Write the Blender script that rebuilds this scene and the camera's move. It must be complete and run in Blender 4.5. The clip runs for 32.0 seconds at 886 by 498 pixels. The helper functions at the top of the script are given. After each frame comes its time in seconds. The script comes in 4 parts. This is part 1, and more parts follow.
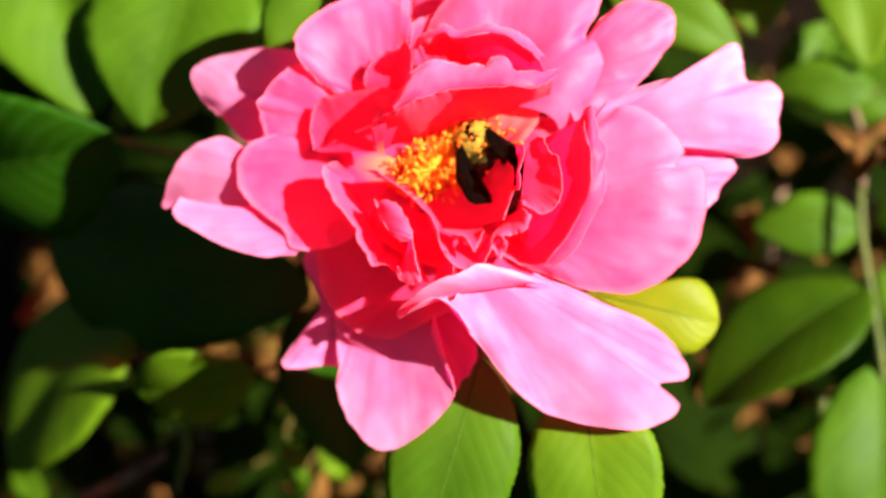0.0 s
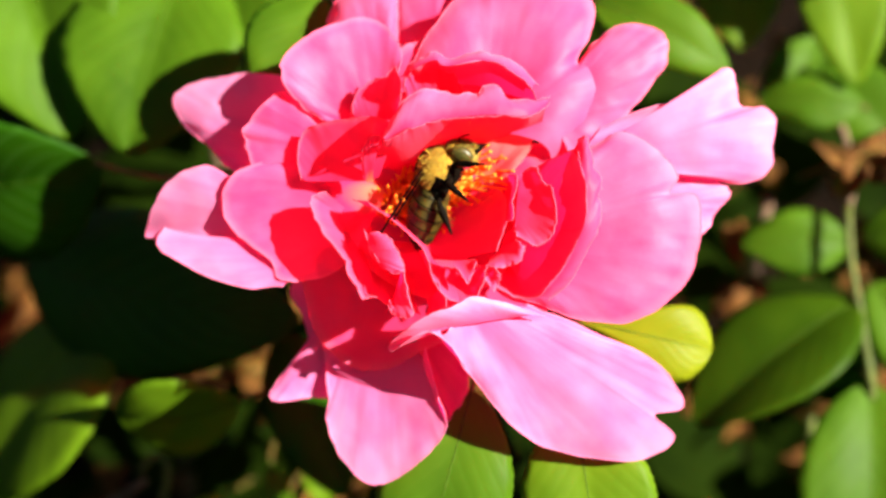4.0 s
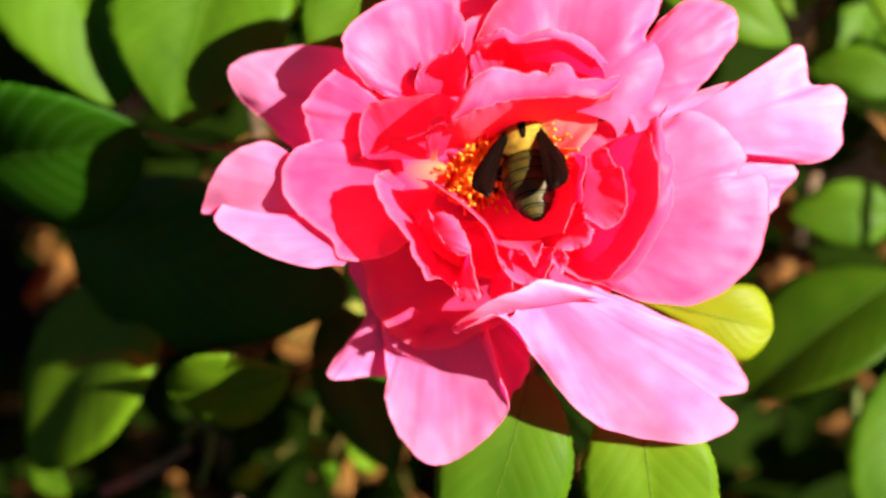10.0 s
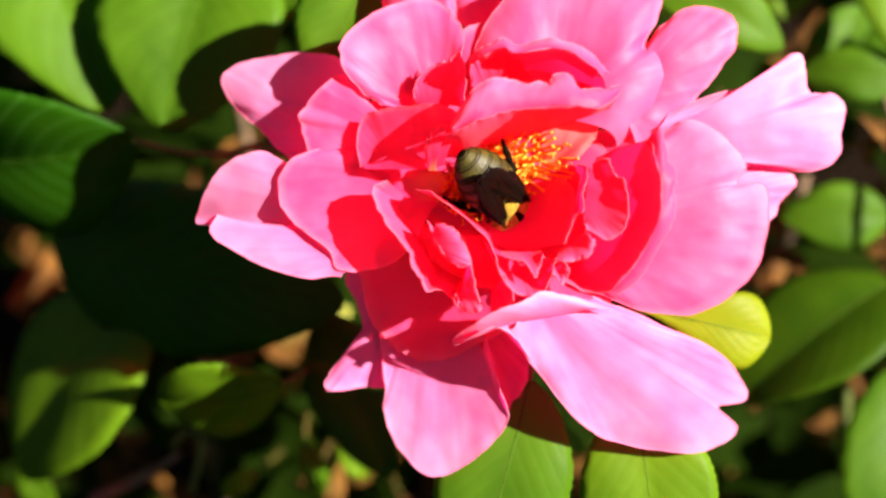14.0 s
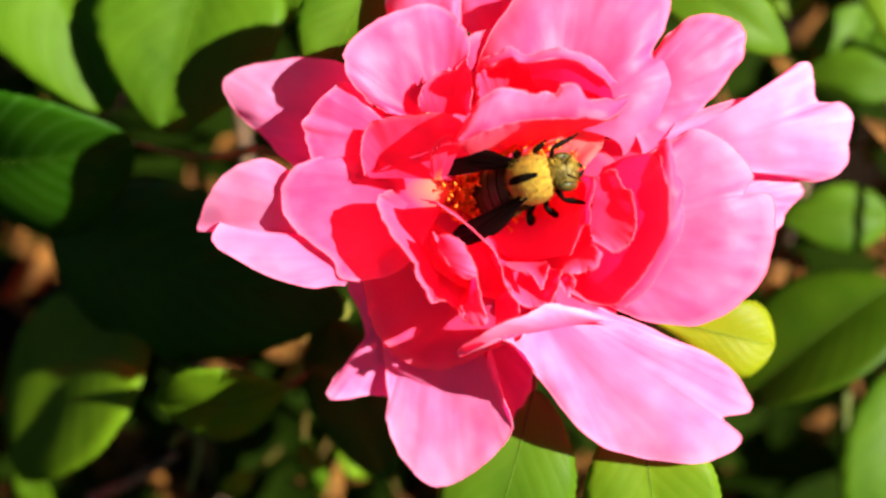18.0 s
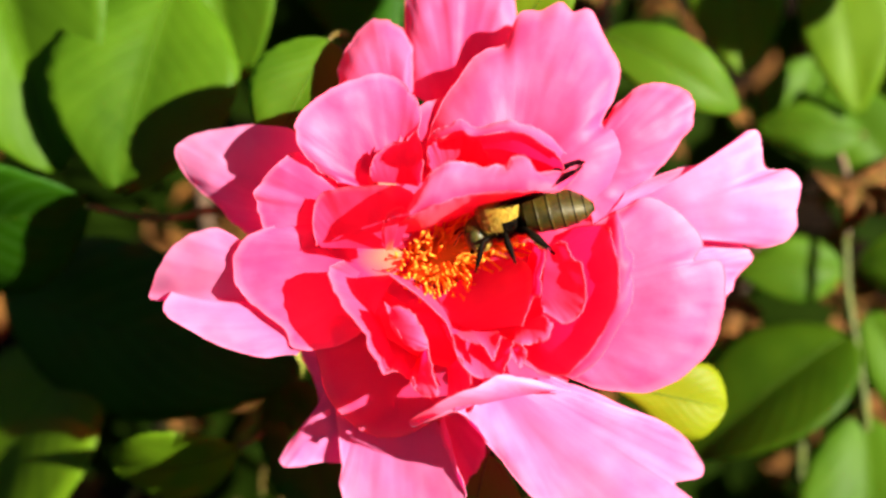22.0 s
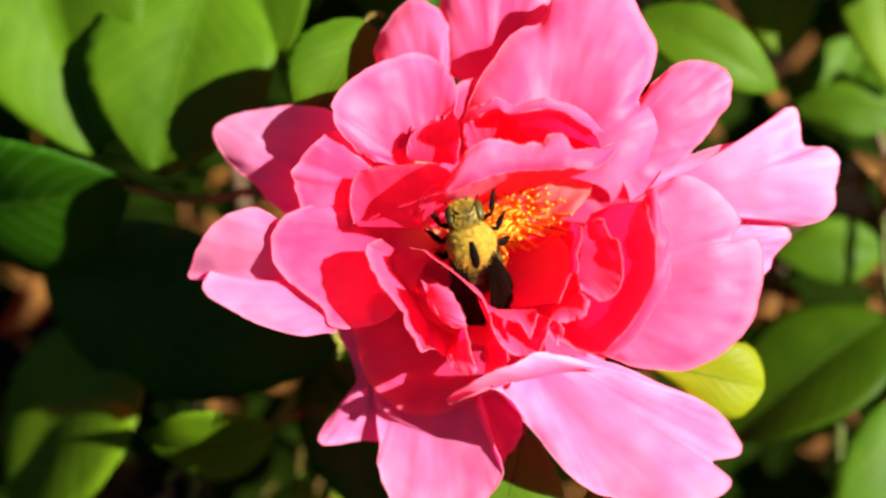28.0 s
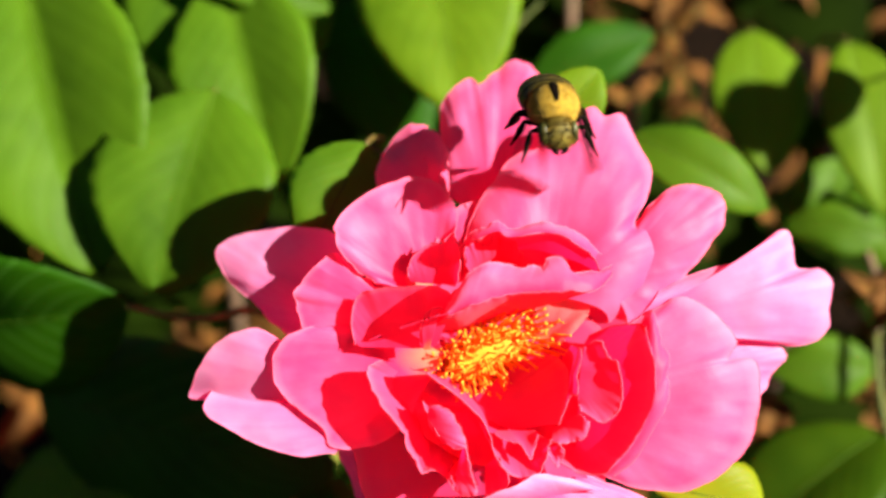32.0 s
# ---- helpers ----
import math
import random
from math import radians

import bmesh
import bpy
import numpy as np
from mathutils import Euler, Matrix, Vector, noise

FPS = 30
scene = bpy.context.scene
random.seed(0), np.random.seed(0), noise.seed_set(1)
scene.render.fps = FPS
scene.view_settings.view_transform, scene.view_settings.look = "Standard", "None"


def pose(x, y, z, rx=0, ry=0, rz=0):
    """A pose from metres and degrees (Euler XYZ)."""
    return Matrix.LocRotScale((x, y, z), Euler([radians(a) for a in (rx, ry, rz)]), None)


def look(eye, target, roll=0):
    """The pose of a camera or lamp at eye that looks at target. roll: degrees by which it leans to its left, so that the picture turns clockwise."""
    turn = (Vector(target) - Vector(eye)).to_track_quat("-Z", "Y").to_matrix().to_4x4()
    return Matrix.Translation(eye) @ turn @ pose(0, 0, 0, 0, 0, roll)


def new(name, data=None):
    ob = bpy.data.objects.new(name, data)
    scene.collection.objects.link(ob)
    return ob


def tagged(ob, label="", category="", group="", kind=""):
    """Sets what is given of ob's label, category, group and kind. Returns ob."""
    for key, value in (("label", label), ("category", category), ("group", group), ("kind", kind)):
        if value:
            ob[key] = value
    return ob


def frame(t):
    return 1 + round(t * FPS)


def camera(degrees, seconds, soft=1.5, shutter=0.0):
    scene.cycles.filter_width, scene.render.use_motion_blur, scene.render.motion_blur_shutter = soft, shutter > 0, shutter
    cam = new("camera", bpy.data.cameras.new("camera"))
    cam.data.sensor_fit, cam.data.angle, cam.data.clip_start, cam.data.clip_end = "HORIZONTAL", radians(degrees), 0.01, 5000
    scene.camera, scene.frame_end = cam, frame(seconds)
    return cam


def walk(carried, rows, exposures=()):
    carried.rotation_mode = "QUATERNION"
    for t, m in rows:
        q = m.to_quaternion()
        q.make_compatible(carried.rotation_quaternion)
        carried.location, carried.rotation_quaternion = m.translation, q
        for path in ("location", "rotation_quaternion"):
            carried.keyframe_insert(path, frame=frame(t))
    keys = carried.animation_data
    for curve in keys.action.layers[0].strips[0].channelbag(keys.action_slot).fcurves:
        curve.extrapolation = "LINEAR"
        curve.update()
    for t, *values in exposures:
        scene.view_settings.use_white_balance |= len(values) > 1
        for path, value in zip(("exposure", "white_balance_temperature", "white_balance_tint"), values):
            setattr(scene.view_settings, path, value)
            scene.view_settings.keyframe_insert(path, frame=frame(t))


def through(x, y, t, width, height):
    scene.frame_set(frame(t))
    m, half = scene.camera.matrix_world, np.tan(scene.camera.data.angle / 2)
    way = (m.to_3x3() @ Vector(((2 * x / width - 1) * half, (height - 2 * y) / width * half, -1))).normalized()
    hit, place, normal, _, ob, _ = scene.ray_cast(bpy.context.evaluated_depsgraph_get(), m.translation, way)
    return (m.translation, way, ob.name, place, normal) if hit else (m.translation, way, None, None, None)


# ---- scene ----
cam = camera(40.0, 32.0, soft=2.6, shutter=0.1)
cam.data.dof.use_dof = True
cam.data.dof.focus_distance = 0.216
cam.data.dof.aperture_fstop = 6.5

# seconds, place in metres, turn in degrees
PATH = [
    (0, 0.0233, -0.1730, 0.4435, 49.29, 2.70, 3.07),
    (0.5, 0.0216, -0.1674, 0.4462, 49.16, 2.42, 2.76),
    (1, 0.0214, -0.1670, 0.4467, 48.87, 2.23, 2.59),
    (1.5, 0.0220, -0.1638, 0.4498, 48.56, 2.19, 2.44),
    (2, 0.0190, -0.1631, 0.4493, 47.98, 2.06, 2.49),
    (2.5, 0.0173, -0.1611, 0.4512, 48.41, 2.13, 2.63),
    (3, 0.0120, -0.1610, 0.4514, 48.36, 1.64, 1.76),
    (3.5, 0.0144, -0.1606, 0.4518, 48.11, 1.63, 1.89),
    (4, 0.0190, -0.1650, 0.4464, 48.80, 2.07, 1.71),
    (4.5, 0.0163, -0.1663, 0.4447, 48.72, 2.22, 1.78),
    (6.5, 0.0182, -0.1632, 0.4468, 47.79, 2.48, 2.33),
    (7, 0.0175, -0.1653, 0.4452, 47.76, 2.25, 2.18),
    (7.5, 0.0148, -0.1653, 0.4450, 47.94, 2.09, 1.96),
    (8, 0.0144, -0.1621, 0.4472, 47.33, 2.19, 2.18),
    (8.5, 0.0131, -0.1607, 0.4486, 47.11, 2.19, 2.02),
    (9, 0.0114, -0.1615, 0.4469, 46.83, 2.19, 2.20),
    (9.5, 0.0068, -0.1592, 0.4485, 46.21, 1.64, 1.86),
    (10, 0.0070, -0.1582, 0.4497, 46.07, 1.74, 1.93),
    (10.5, 0.0082, -0.1610, 0.4475, 46.67, 1.63, 1.94),
    (11, 0.0088, -0.1609, 0.4477, 47.31, 1.73, 1.57),
    (11.5, 0.0058, -0.1589, 0.4490, 46.58, 1.34, 1.49),
    (12, 0.0043, -0.1568, 0.4504, 46.50, 1.16, 1.32),
    (12.5, 0.0005, -0.1550, 0.4508, 45.81, 0.61, 0.81),
    (13, 0.0014, -0.1526, 0.4528, 45.24, 0.79, 1.02),
    (13.5, 0.0030, -0.1546, 0.4511, 45.78, 0.94, 0.84),
    (14, 0.0021, -0.1539, 0.4513, 45.47, 1.00, 0.84),
    (14.5, 0.0007, -0.1517, 0.4533, 45.06, 0.66, 0.57),
    (15, -0.0007, -0.1525, 0.4526, 45.21, 0.70, 0.52),
    (15.5, 0.0004, -0.1508, 0.4543, 44.85, 0.96, 0.87),
    (17.5, -0.0016, -0.1487, 0.4542, 44.32, 0.56, 0.60),
    (18, -0.0009, -0.1484, 0.4542, 44.37, 0.45, 0.60),
    (18.5, 0.0015, -0.1499, 0.4536, 44.68, 0.66, 1.03),
    (19, 0.0007, -0.1509, 0.4532, 45.01, -0.01, -0.00),
    (19.5, 0.0060, -0.1526, 0.4522, 45.69, -0.51, -0.85),
    (20, 0.0112, -0.1497, 0.4547, 45.34, 0.01, -0.82),
    (20.5, 0.0072, -0.1451, 0.4592, 45.52, -0.44, -0.92),
    (21, 0.0042, -0.1455, 0.4588, 46.17, -0.79, -1.27),
    (21.5, 0.0009, -0.1435, 0.4607, 45.88, -0.65, -0.83),
    (22, 0.0021, -0.1418, 0.4614, 45.07, -0.42, -0.61),
    (22.5, 0.0010, -0.1427, 0.4608, 45.03, -0.42, -0.48),
    (23, 0.0009, -0.1438, 0.4600, 45.17, -0.39, -0.53),
    (23.5, 0.0019, -0.1445, 0.4601, 45.75, -0.28, -0.51),
    (24, 0.0001, -0.1438, 0.4607, 45.47, -0.13, -0.24),
    (24.5, 0.0019, -0.1455, 0.4581, 44.79, -0.07, -0.50),
    (25, 0.0011, -0.1468, 0.4568, 44.28, -0.23, -0.70),
    (25.5, 0.0009, -0.1469, 0.4578, 44.73, 0.10, -0.34),
    (27.5, -0.0020, -0.1459, 0.4587, 44.71, 0.00, -0.18),
    (28, 0.0015, -0.1440, 0.4603, 44.67, 0.81, 0.39),
    (28.5, -0.0004, -0.1430, 0.4608, 44.34, 0.26, 0.05),
    (29, 0.0035, -0.1453, 0.4595, 44.44, 0.83, 0.12),
    (29.5, 0.0010, -0.1468, 0.4580, 45.63, 0.67, 0.17),
    (30, -0.0024, -0.1461, 0.4596, 47.22, 0.37, 0.02),
    (30.5, 0.0030, -0.1435, 0.4640, 48.04, 0.71, 0.06),
    (31, 0.0009, -0.1422, 0.4658, 48.77, 0.48, -0.16),
    (31.5, -0.0008, -0.1441, 0.4642, 49.76, 0.37, -0.51),
    (32, -0.0011, -0.1441, 0.4641, 49.66, 0.31, -0.06),
]
walk(cam, [(t, pose(*p)) for t, *p in PATH], exposures=[(0, 2.29), (14, 2.33), (19, 2.27), (23, 2.23), (25, 2.14), (32, 2.14)])

# ---------------------------------------------------------------- light
SUN_WAY = Vector((0.722, -0.311, 0.618))          # towards the sun
world = bpy.data.worlds.new("sky")
scene.world = world
world.use_nodes = True
sky = world.node_tree.nodes.new("ShaderNodeTexSky")
sky.sky_type = "NISHITA"
sky.sun_disc = False
sky.sun_elevation = radians(38.2)
sky.sun_rotation = radians(113.3)
world.node_tree.nodes["Background"].inputs[1].default_value = 0.0125
world.node_tree.links.new(sky.outputs[0], world.node_tree.nodes["Background"].inputs[0])
sun = new("sun", bpy.data.lights.new("sun", "SUN"))
sun.data.energy = 5.0
sun.data.angle = radians(0.53)
sun.data.color = (1.0, 0.945, 0.80)
sun.matrix_world = look(SUN_WAY * 5, (0, 0, 0))

# ---------------------------------------------------------------- materials


class Nodes:
    """Short hand for a node material."""

    def __init__(self, name):
        self.mat = bpy.data.materials.new(name)
        self.mat.use_nodes = True
        self.tree = self.mat.node_tree
        self.bsdf = self.tree.nodes["Principled BSDF"]
        self.out = self.tree.nodes["Material Output"]

    def add(self, kind, **props):
        node = self.tree.nodes.new(kind)
        for key, value in props.items():
            node.inputs[key.replace("_", " ")].default_value = value
        return node

    def link(self, a, b):
        self.tree.links.new(a, b)

    def ramp(self, source, *stops):
        node = self.tree.nodes.new("ShaderNodeValToRGB")
        while len(node.color_ramp.elements) < len(stops):
            node.color_ramp.elements.new(0.5)
        for el, (at, col) in zip(node.color_ramp.elements, stops):
            el.position, el.color = at, (*col, 1)
        self.link(source, node.inputs[0])
        return node.outputs[0]

    def noise(self, scale, detail=4, coords=None, stretch=None):
        node = self.add("ShaderNodeTexNoise", Scale=scale, Detail=detail)
        if coords is None:
            coords = self.tree.nodes.new("ShaderNodeTexCoord").outputs["Object"]
        if stretch:
            mapping = self.tree.nodes.new("ShaderNodeMapping")
            mapping.inputs["Scale"].default_value = stretch
            self.link(coords, mapping.inputs[0])
            coords = mapping.outputs[0]
        self.link(coords, node.inputs["Vector"])
        return node.outputs[0]

    def uv(self):
        return self.tree.nodes.new("ShaderNodeTexCoord").outputs["UV"]

    def mix(self, fac, a, b, how="MIX"):
        node = self.tree.nodes.new("ShaderNodeMix")
        node.data_type, node.blend_type = "RGBA", how
        for socket, value in ((node.inputs[0], fac), (node.inputs[6], a), (node.inputs[7], b)):
            if isinstance(value, bpy.types.NodeSocket):
                self.link(value, socket)
            elif isinstance(value, (int, float)):
                socket.default_value = value
            else:
                socket.default_value = (*value, 1)
        return node.outputs[2]

    def bump(self, height, strength, distance):
        node = self.add("ShaderNodeBump", Strength=strength, Distance=distance)
        self.link(height, node.inputs["Height"])
        return node.outputs[0]

    def math(self, how, a, b=0.0):
        node = self.tree.nodes.new("ShaderNodeMath")
        node.operation = how
        for socket, value in ((node.inputs[0], a), (node.inputs[1], b)):
            if isinstance(value, bpy.types.NodeSocket):
                self.link(value, socket)
            else:
                socket.default_value = value
        return node.outputs[0]

    def sheet(self, share, colour, normal=None):
        """Lets a share of the light through the sheet, as thin living tissue does."""
        glow = self.tree.nodes.new("ShaderNodeBsdfTranslucent")
        both = self.add("ShaderNodeMixShader", Fac=share)
        if isinstance(colour, bpy.types.NodeSocket):
            self.link(colour, glow.inputs[0])
        else:
            glow.inputs[0].default_value = (*colour, 1)
        self.link(self.bsdf.outputs[0], both.inputs[1])
        self.link(glow.outputs[0], both.inputs[2])
        self.link(both.outputs[0], self.out.inputs[0])
        if normal is not None:
            self.link(normal, glow.inputs["Normal"])

    def plain(self, colour, rough=0.6, coat=0.0):
        if isinstance(colour, bpy.types.NodeSocket):
            self.link(colour, self.bsdf.inputs["Base Color"])
        else:
            self.bsdf.inputs["Base Color"].default_value = (*colour, 1)
        self.bsdf.inputs["Roughness"].default_value = rough
        self.bsdf.inputs["Coat Weight"].default_value = coat
        return self.mat


def petal_material(name, deep, light, bloom, through, thin):
    """Streaked pink tissue; outer petals have faded paler than the inner ones."""
    m = Nodes(name)
    uv = m.uv()
    split = m.tree.nodes.new("ShaderNodeSeparateXYZ")
    m.link(uv, split.inputs[0])
    along = split.outputs[1]
    streak = m.noise(1.0, 5, uv, (24, 3.0, 1))
    patch = m.noise(70, 7)
    pink = m.ramp(streak, (0.15, deep), (0.75, light))
    pink = m.mix(m.ramp(patch, (0.35, (0, 0, 0)), (0.75, (0.6, 0.6, 0.6))), pink, bloom)
    heart = m.ramp(along, (0.40, (0.9, 0.9, 0.9)), (0.88, (0, 0, 0)))
    pink = m.mix(heart, pink, tuple(c * k for c, k in zip(deep, (1, 0.8, 0.85))))
    base = m.ramp(along, (0.0, (1, 1, 1)), (0.30, (0, 0, 0)))
    col = m.mix(base, pink, (0.94, 0.42, 0.16))
    rim = m.ramp(along, (0.95, (0, 0, 0)), (1.0, (0.25, 0.25, 0.25)))
    col = m.mix(rim, col, (0.97, 0.50, 0.70))
    mat = m.plain(col, 0.5)
    m.bsdf.inputs["Sheen Weight"].default_value = 0.11
    m.bsdf.inputs["Sheen Tint"].default_value = (1.0, 0.75, 0.95, 1)
    m.bsdf.inputs["Specular IOR Level"].default_value = 0.3
    normal = m.bump(m.mix(0.45, streak, m.noise(520, 5)), 0.28, 0.0004)
    m.link(normal, m.bsdf.inputs["Normal"])
    glow = m.mix(base, through, (1.0, 0.4, 0.07))
    m.sheet(0.60, glow, normal)
    last = m.out.inputs[0].links[0].from_socket
    clear = m.tree.nodes.new("ShaderNodeBsdfTransparent")
    clear.inputs[0].default_value = (1.0, 0.03, 0.10, 1)
    both = m.add("ShaderNodeMixShader", Fac=thin)
    m.link(last, both.inputs[1])
    m.link(clear.outputs[0], both.inputs[2])
    m.link(both.outputs[0], m.out.inputs[0])
    return mat


def leaf_material(name, dark, light, through, rough=0.5, shine=0.06, veins=0.07):
    m = Nodes(name)
    uv = m.uv()
    split = m.tree.nodes.new("ShaderNodeSeparateXYZ")
    m.link(uv, split.inputs[0])
    side = m.math("ABSOLUTE", m.math("SUBTRACT", split.outputs[0], 0.5))
    slant = m.math("SUBTRACT", m.math("MULTIPLY", split.outputs[1], 9.0), m.math("MULTIPLY", side, 7.0))
    saw = m.math("ABSOLUTE", m.math("SUBTRACT", m.math("FRACT", slant), 0.5))
    vein = m.ramp(saw, (0.0, (1, 1, 1)), (0.16, (0, 0, 0)))
    patch = m.noise(55, 5)
    col = m.ramp(patch, (0.3, dark), (0.7, light))
    col = m.mix(m.ramp(m.noise(260, 4), (0.45, (0, 0, 0)), (0.8, (0.3, 0.3, 0.3))), col, light)
    pale = tuple(min(1, c * 1.5 + 0.01) for c in light)
    col = m.mix(m.math("MULTIPLY", vein, veins), col, pale)
    mat = m.plain(col, rough)
    m.bsdf.inputs["Specular IOR Level"].default_value = shine
    normal = m.bump(m.mix(0.4, m.ramp(saw, (0.0, (0, 0, 0)), (0.35, (1, 1, 1))), m.noise(330, 4)), 0.16, 0.0004)
    m.link(normal, m.bsdf.inputs["Normal"])
    m.sheet(0.32, through)
    return mat


def spotted(name, a, b, scale, rough=0.7, bump=0.4, depth=0.001, coat=0.0, shine=0.5):
    m = Nodes(name)
    m.bsdf.inputs["Specular IOR Level"].default_value = shine
    n = m.noise(scale, 6)
    mat = m.plain(m.ramp(n, (0.3, a), (0.7, b)), rough, coat)
    m.link(m.bump(m.noise(scale * 4, 5), bump, depth), m.bsdf.inputs["Normal"])
    return mat


PETAL = {
    "deep": petal_material("petal_deep", (0.95, 0.034, 0.175), (0.97, 0.072, 0.26), (0.98, 0.15, 0.38), (1.0, 0.008, 0.08), 0.18),
    "pale": petal_material("petal_pale", (0.97, 0.20, 0.24), (0.98, 0.33, 0.32), (0.98, 0.46, 0.42), (1.0, 0.06, 0.08), 0.15),
    "mid": petal_material("petal_mid", (0.96, 0.036, 0.195), (0.98, 0.088, 0.305), (0.98, 0.27, 0.52), (1.0, 0.010, 0.15), 0.07),
    "ruffle": petal_material("petal_ruffle", (0.96, 0.040, 0.21), (0.98, 0.11, 0.34), (0.98, 0.36, 0.63), (1.0, 0.008, 0.085), 0.14),
    "faded": petal_material("petal_faded", (0.97, 0.12, 0.385), (0.98, 0.23, 0.52), (0.98, 0.46, 0.73), (0.95, 0.020, 0.26), 0.05),
}
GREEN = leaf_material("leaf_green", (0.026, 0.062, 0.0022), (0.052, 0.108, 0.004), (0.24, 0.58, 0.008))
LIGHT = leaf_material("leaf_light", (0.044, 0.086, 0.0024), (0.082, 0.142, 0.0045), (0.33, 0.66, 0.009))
# A darker copy of the leaf green; shade is built into its colour.
SHADE_GREEN = leaf_material("leaf_shade_tint", (0.008, 0.038, 0.0006), (0.017, 0.062, 0.0012), (0.10, 0.38, 0.004), veins=0.5)
YOUNG = leaf_material("leaf_young", (0.08758, 0.1156, 0.00204), (0.1447, 0.17, 0.00476), (0.728, 0.80, 0.01), 0.45)
TWIG = spotted("twig", (0.03427, 0.051, 0.0068), (0.07616, 0.0884, 0.015), 220, 0.6, shine=0.2)
PALE_TWIG = spotted("pale_twig", (0.16, 0.17, 0.02), (0.28, 0.27, 0.045), 220, 0.6, shine=0.2)
BARK = spotted("old_twig", (0.03808, 0.0204, 0.0102), (0.1523, 0.0884, 0.0476), 160, 0.85)
# The leaf green again, darkened in the colour for half-shaded leaves.
HALF_SHADE_GREEN = leaf_material("leaf_half_shade_tint", (0.01676, 0.0408, 0.000952), (0.03503, 0.06936, 0.001768), (0.2016, 0.46, 0.005))
# Leaf green taken almost to black: shade inside the bush is in the colour.
DEPTH_SHADE = leaf_material("leaf_depth_shade", (0.0035, 0.0085, 0.0003), (0.008, 0.017, 0.0006), (0.04, 0.10, 0.001), 0.8, 0.02)
JOINT = spotted("leaf_joint", (0.046, 0.046, 0.006), (0.075, 0.045, 0.009), 300, 0.6, shine=0.2)
DRY = spotted("dry_leaf", (0.036, 0.013, 0.0015), (0.125, 0.049, 0.007), 170, 0.8, 0.6, 0.002, shine=0.15)
# Soil browns taken near black, so the colour holds the bush's shade.
SHADE_DARK_SOIL = spotted("soil", (0.00272, 0.0015, 0.000816), (0.00952, 0.00476, 0.00238), 60, 0.95, 1.0, 0.01, shine=0.03)
RIB = spotted("midrib", (0.028, 0.062, 0.002), (0.044, 0.086, 0.004), 200, 0.7, shine=0.1)


def tissue(name, a, b, scale, through):
    """Small living threads: spotted colour, with light passing through."""
    m = Nodes(name)
    m.bsdf.inputs["Specular IOR Level"].default_value = 0.2
    mat = m.plain(m.ramp(m.noise(scale, 6), (0.3, a), (0.7, b)), 0.7)
    m.sheet(0.4, through)
    return mat


FILAMENT = tissue("filament", (0.90, 0.20, 0.008), (0.95, 0.44, 0.035), 300, (1.0, 0.42, 0.02))
ANTHER = tissue("anther", (0.80, 0.21, 0.012), (0.90, 0.37, 0.04), 900, (1.0, 0.38, 0.03))
DOWN = spotted("yellow_down", (0.16, 0.094, 0.001), (0.30, 0.176, 0.004), 900, 0.9)
OLIVE = spotted("olive_shell", (0.065, 0.050, 0.002), (0.18, 0.135, 0.007), 900, 0.7, 0.5, 0.0002)
BLACK = spotted("black_shell", (0.0012, 0.0008, 0.0005), (0.0055, 0.0034, 0.002), 500, 0.6, 0.3, 0.0002, shine=0.02)
SHELL = spotted("banded_shell", (0.013, 0.0100, 0.0009), (0.046, 0.034, 0.0024), 500, 0.5, 0.5, 0.0002, shine=0.25)
SHELL.node_tree.nodes["Principled BSDF"].inputs["Metallic"].default_value = 0.1
EYE = spotted("eye", (0.022, 0.020, 0.003), (0.050, 0.045, 0.008), 1600, 0.4, 0.3, 0.0001, shine=0.25)


def wing_material():
    m = Nodes("wing")
    m.plain((0.004, 0.0016, 0.0012), 0.45)
    m.bsdf.inputs["Specular IOR Level"].default_value = 0.06
    clear = m.tree.nodes.new("ShaderNodeBsdfTransparent")
    clear.inputs[0].default_value = (0.45, 0.10, 0.08, 1)
    both = m.add("ShaderNodeMixShader", Fac=0.2)
    m.link(m.bsdf.outputs[0], both.inputs[1])
    m.link(clear.outputs[0], both.inputs[2])
    m.link(both.outputs[0], m.out.inputs[0])
    m.link(m.bump(m.noise(700, 3), 0.5, 0.0003), m.bsdf.inputs["Normal"])
    return m.mat


WING = wing_material()

# ---------------------------------------------------------------- building tools
FACE = pose(0, 0, 0.30, 45, 0, 0)        # the flower's own frame: x across, y up its face, z out of it


def mm(p):
    return Vector(p) * 0.001


def part(name, bm, material, parent, label="", smooth=True):
    data = bpy.data.meshes.new(name)
    bm.to_mesh(data)
    bm.free()
    data.materials.append(material)
    if smooth:
        for poly in data.polygons:
            poly.use_smooth = True
    ob = new(name, data)
    ob.parent = parent
    if label:
        tagged(ob, label)
    return ob


def spline(points, count, closed=False):
    """A smooth line through the points, count samples from first to last."""
    pts = [Vector(p) for p in points]
    n = len(pts)
    out = []
    for k in range(count):
        f = k / (count - 1) * (n - 1)
        i = min(int(f), n - 2)
        u = f - i
        a, b = pts[i], pts[i + 1]
        before = pts[i - 1] if i else a * 2 - b
        after = pts[i + 2] if i + 2 < n else b * 2 - a
        out.append(0.5 * (2 * a + (b - before) * u + (2 * before - 5 * a + 4 * b - after) * u * u + (3 * a - before - 3 * b + after) * u ** 3))
    return out


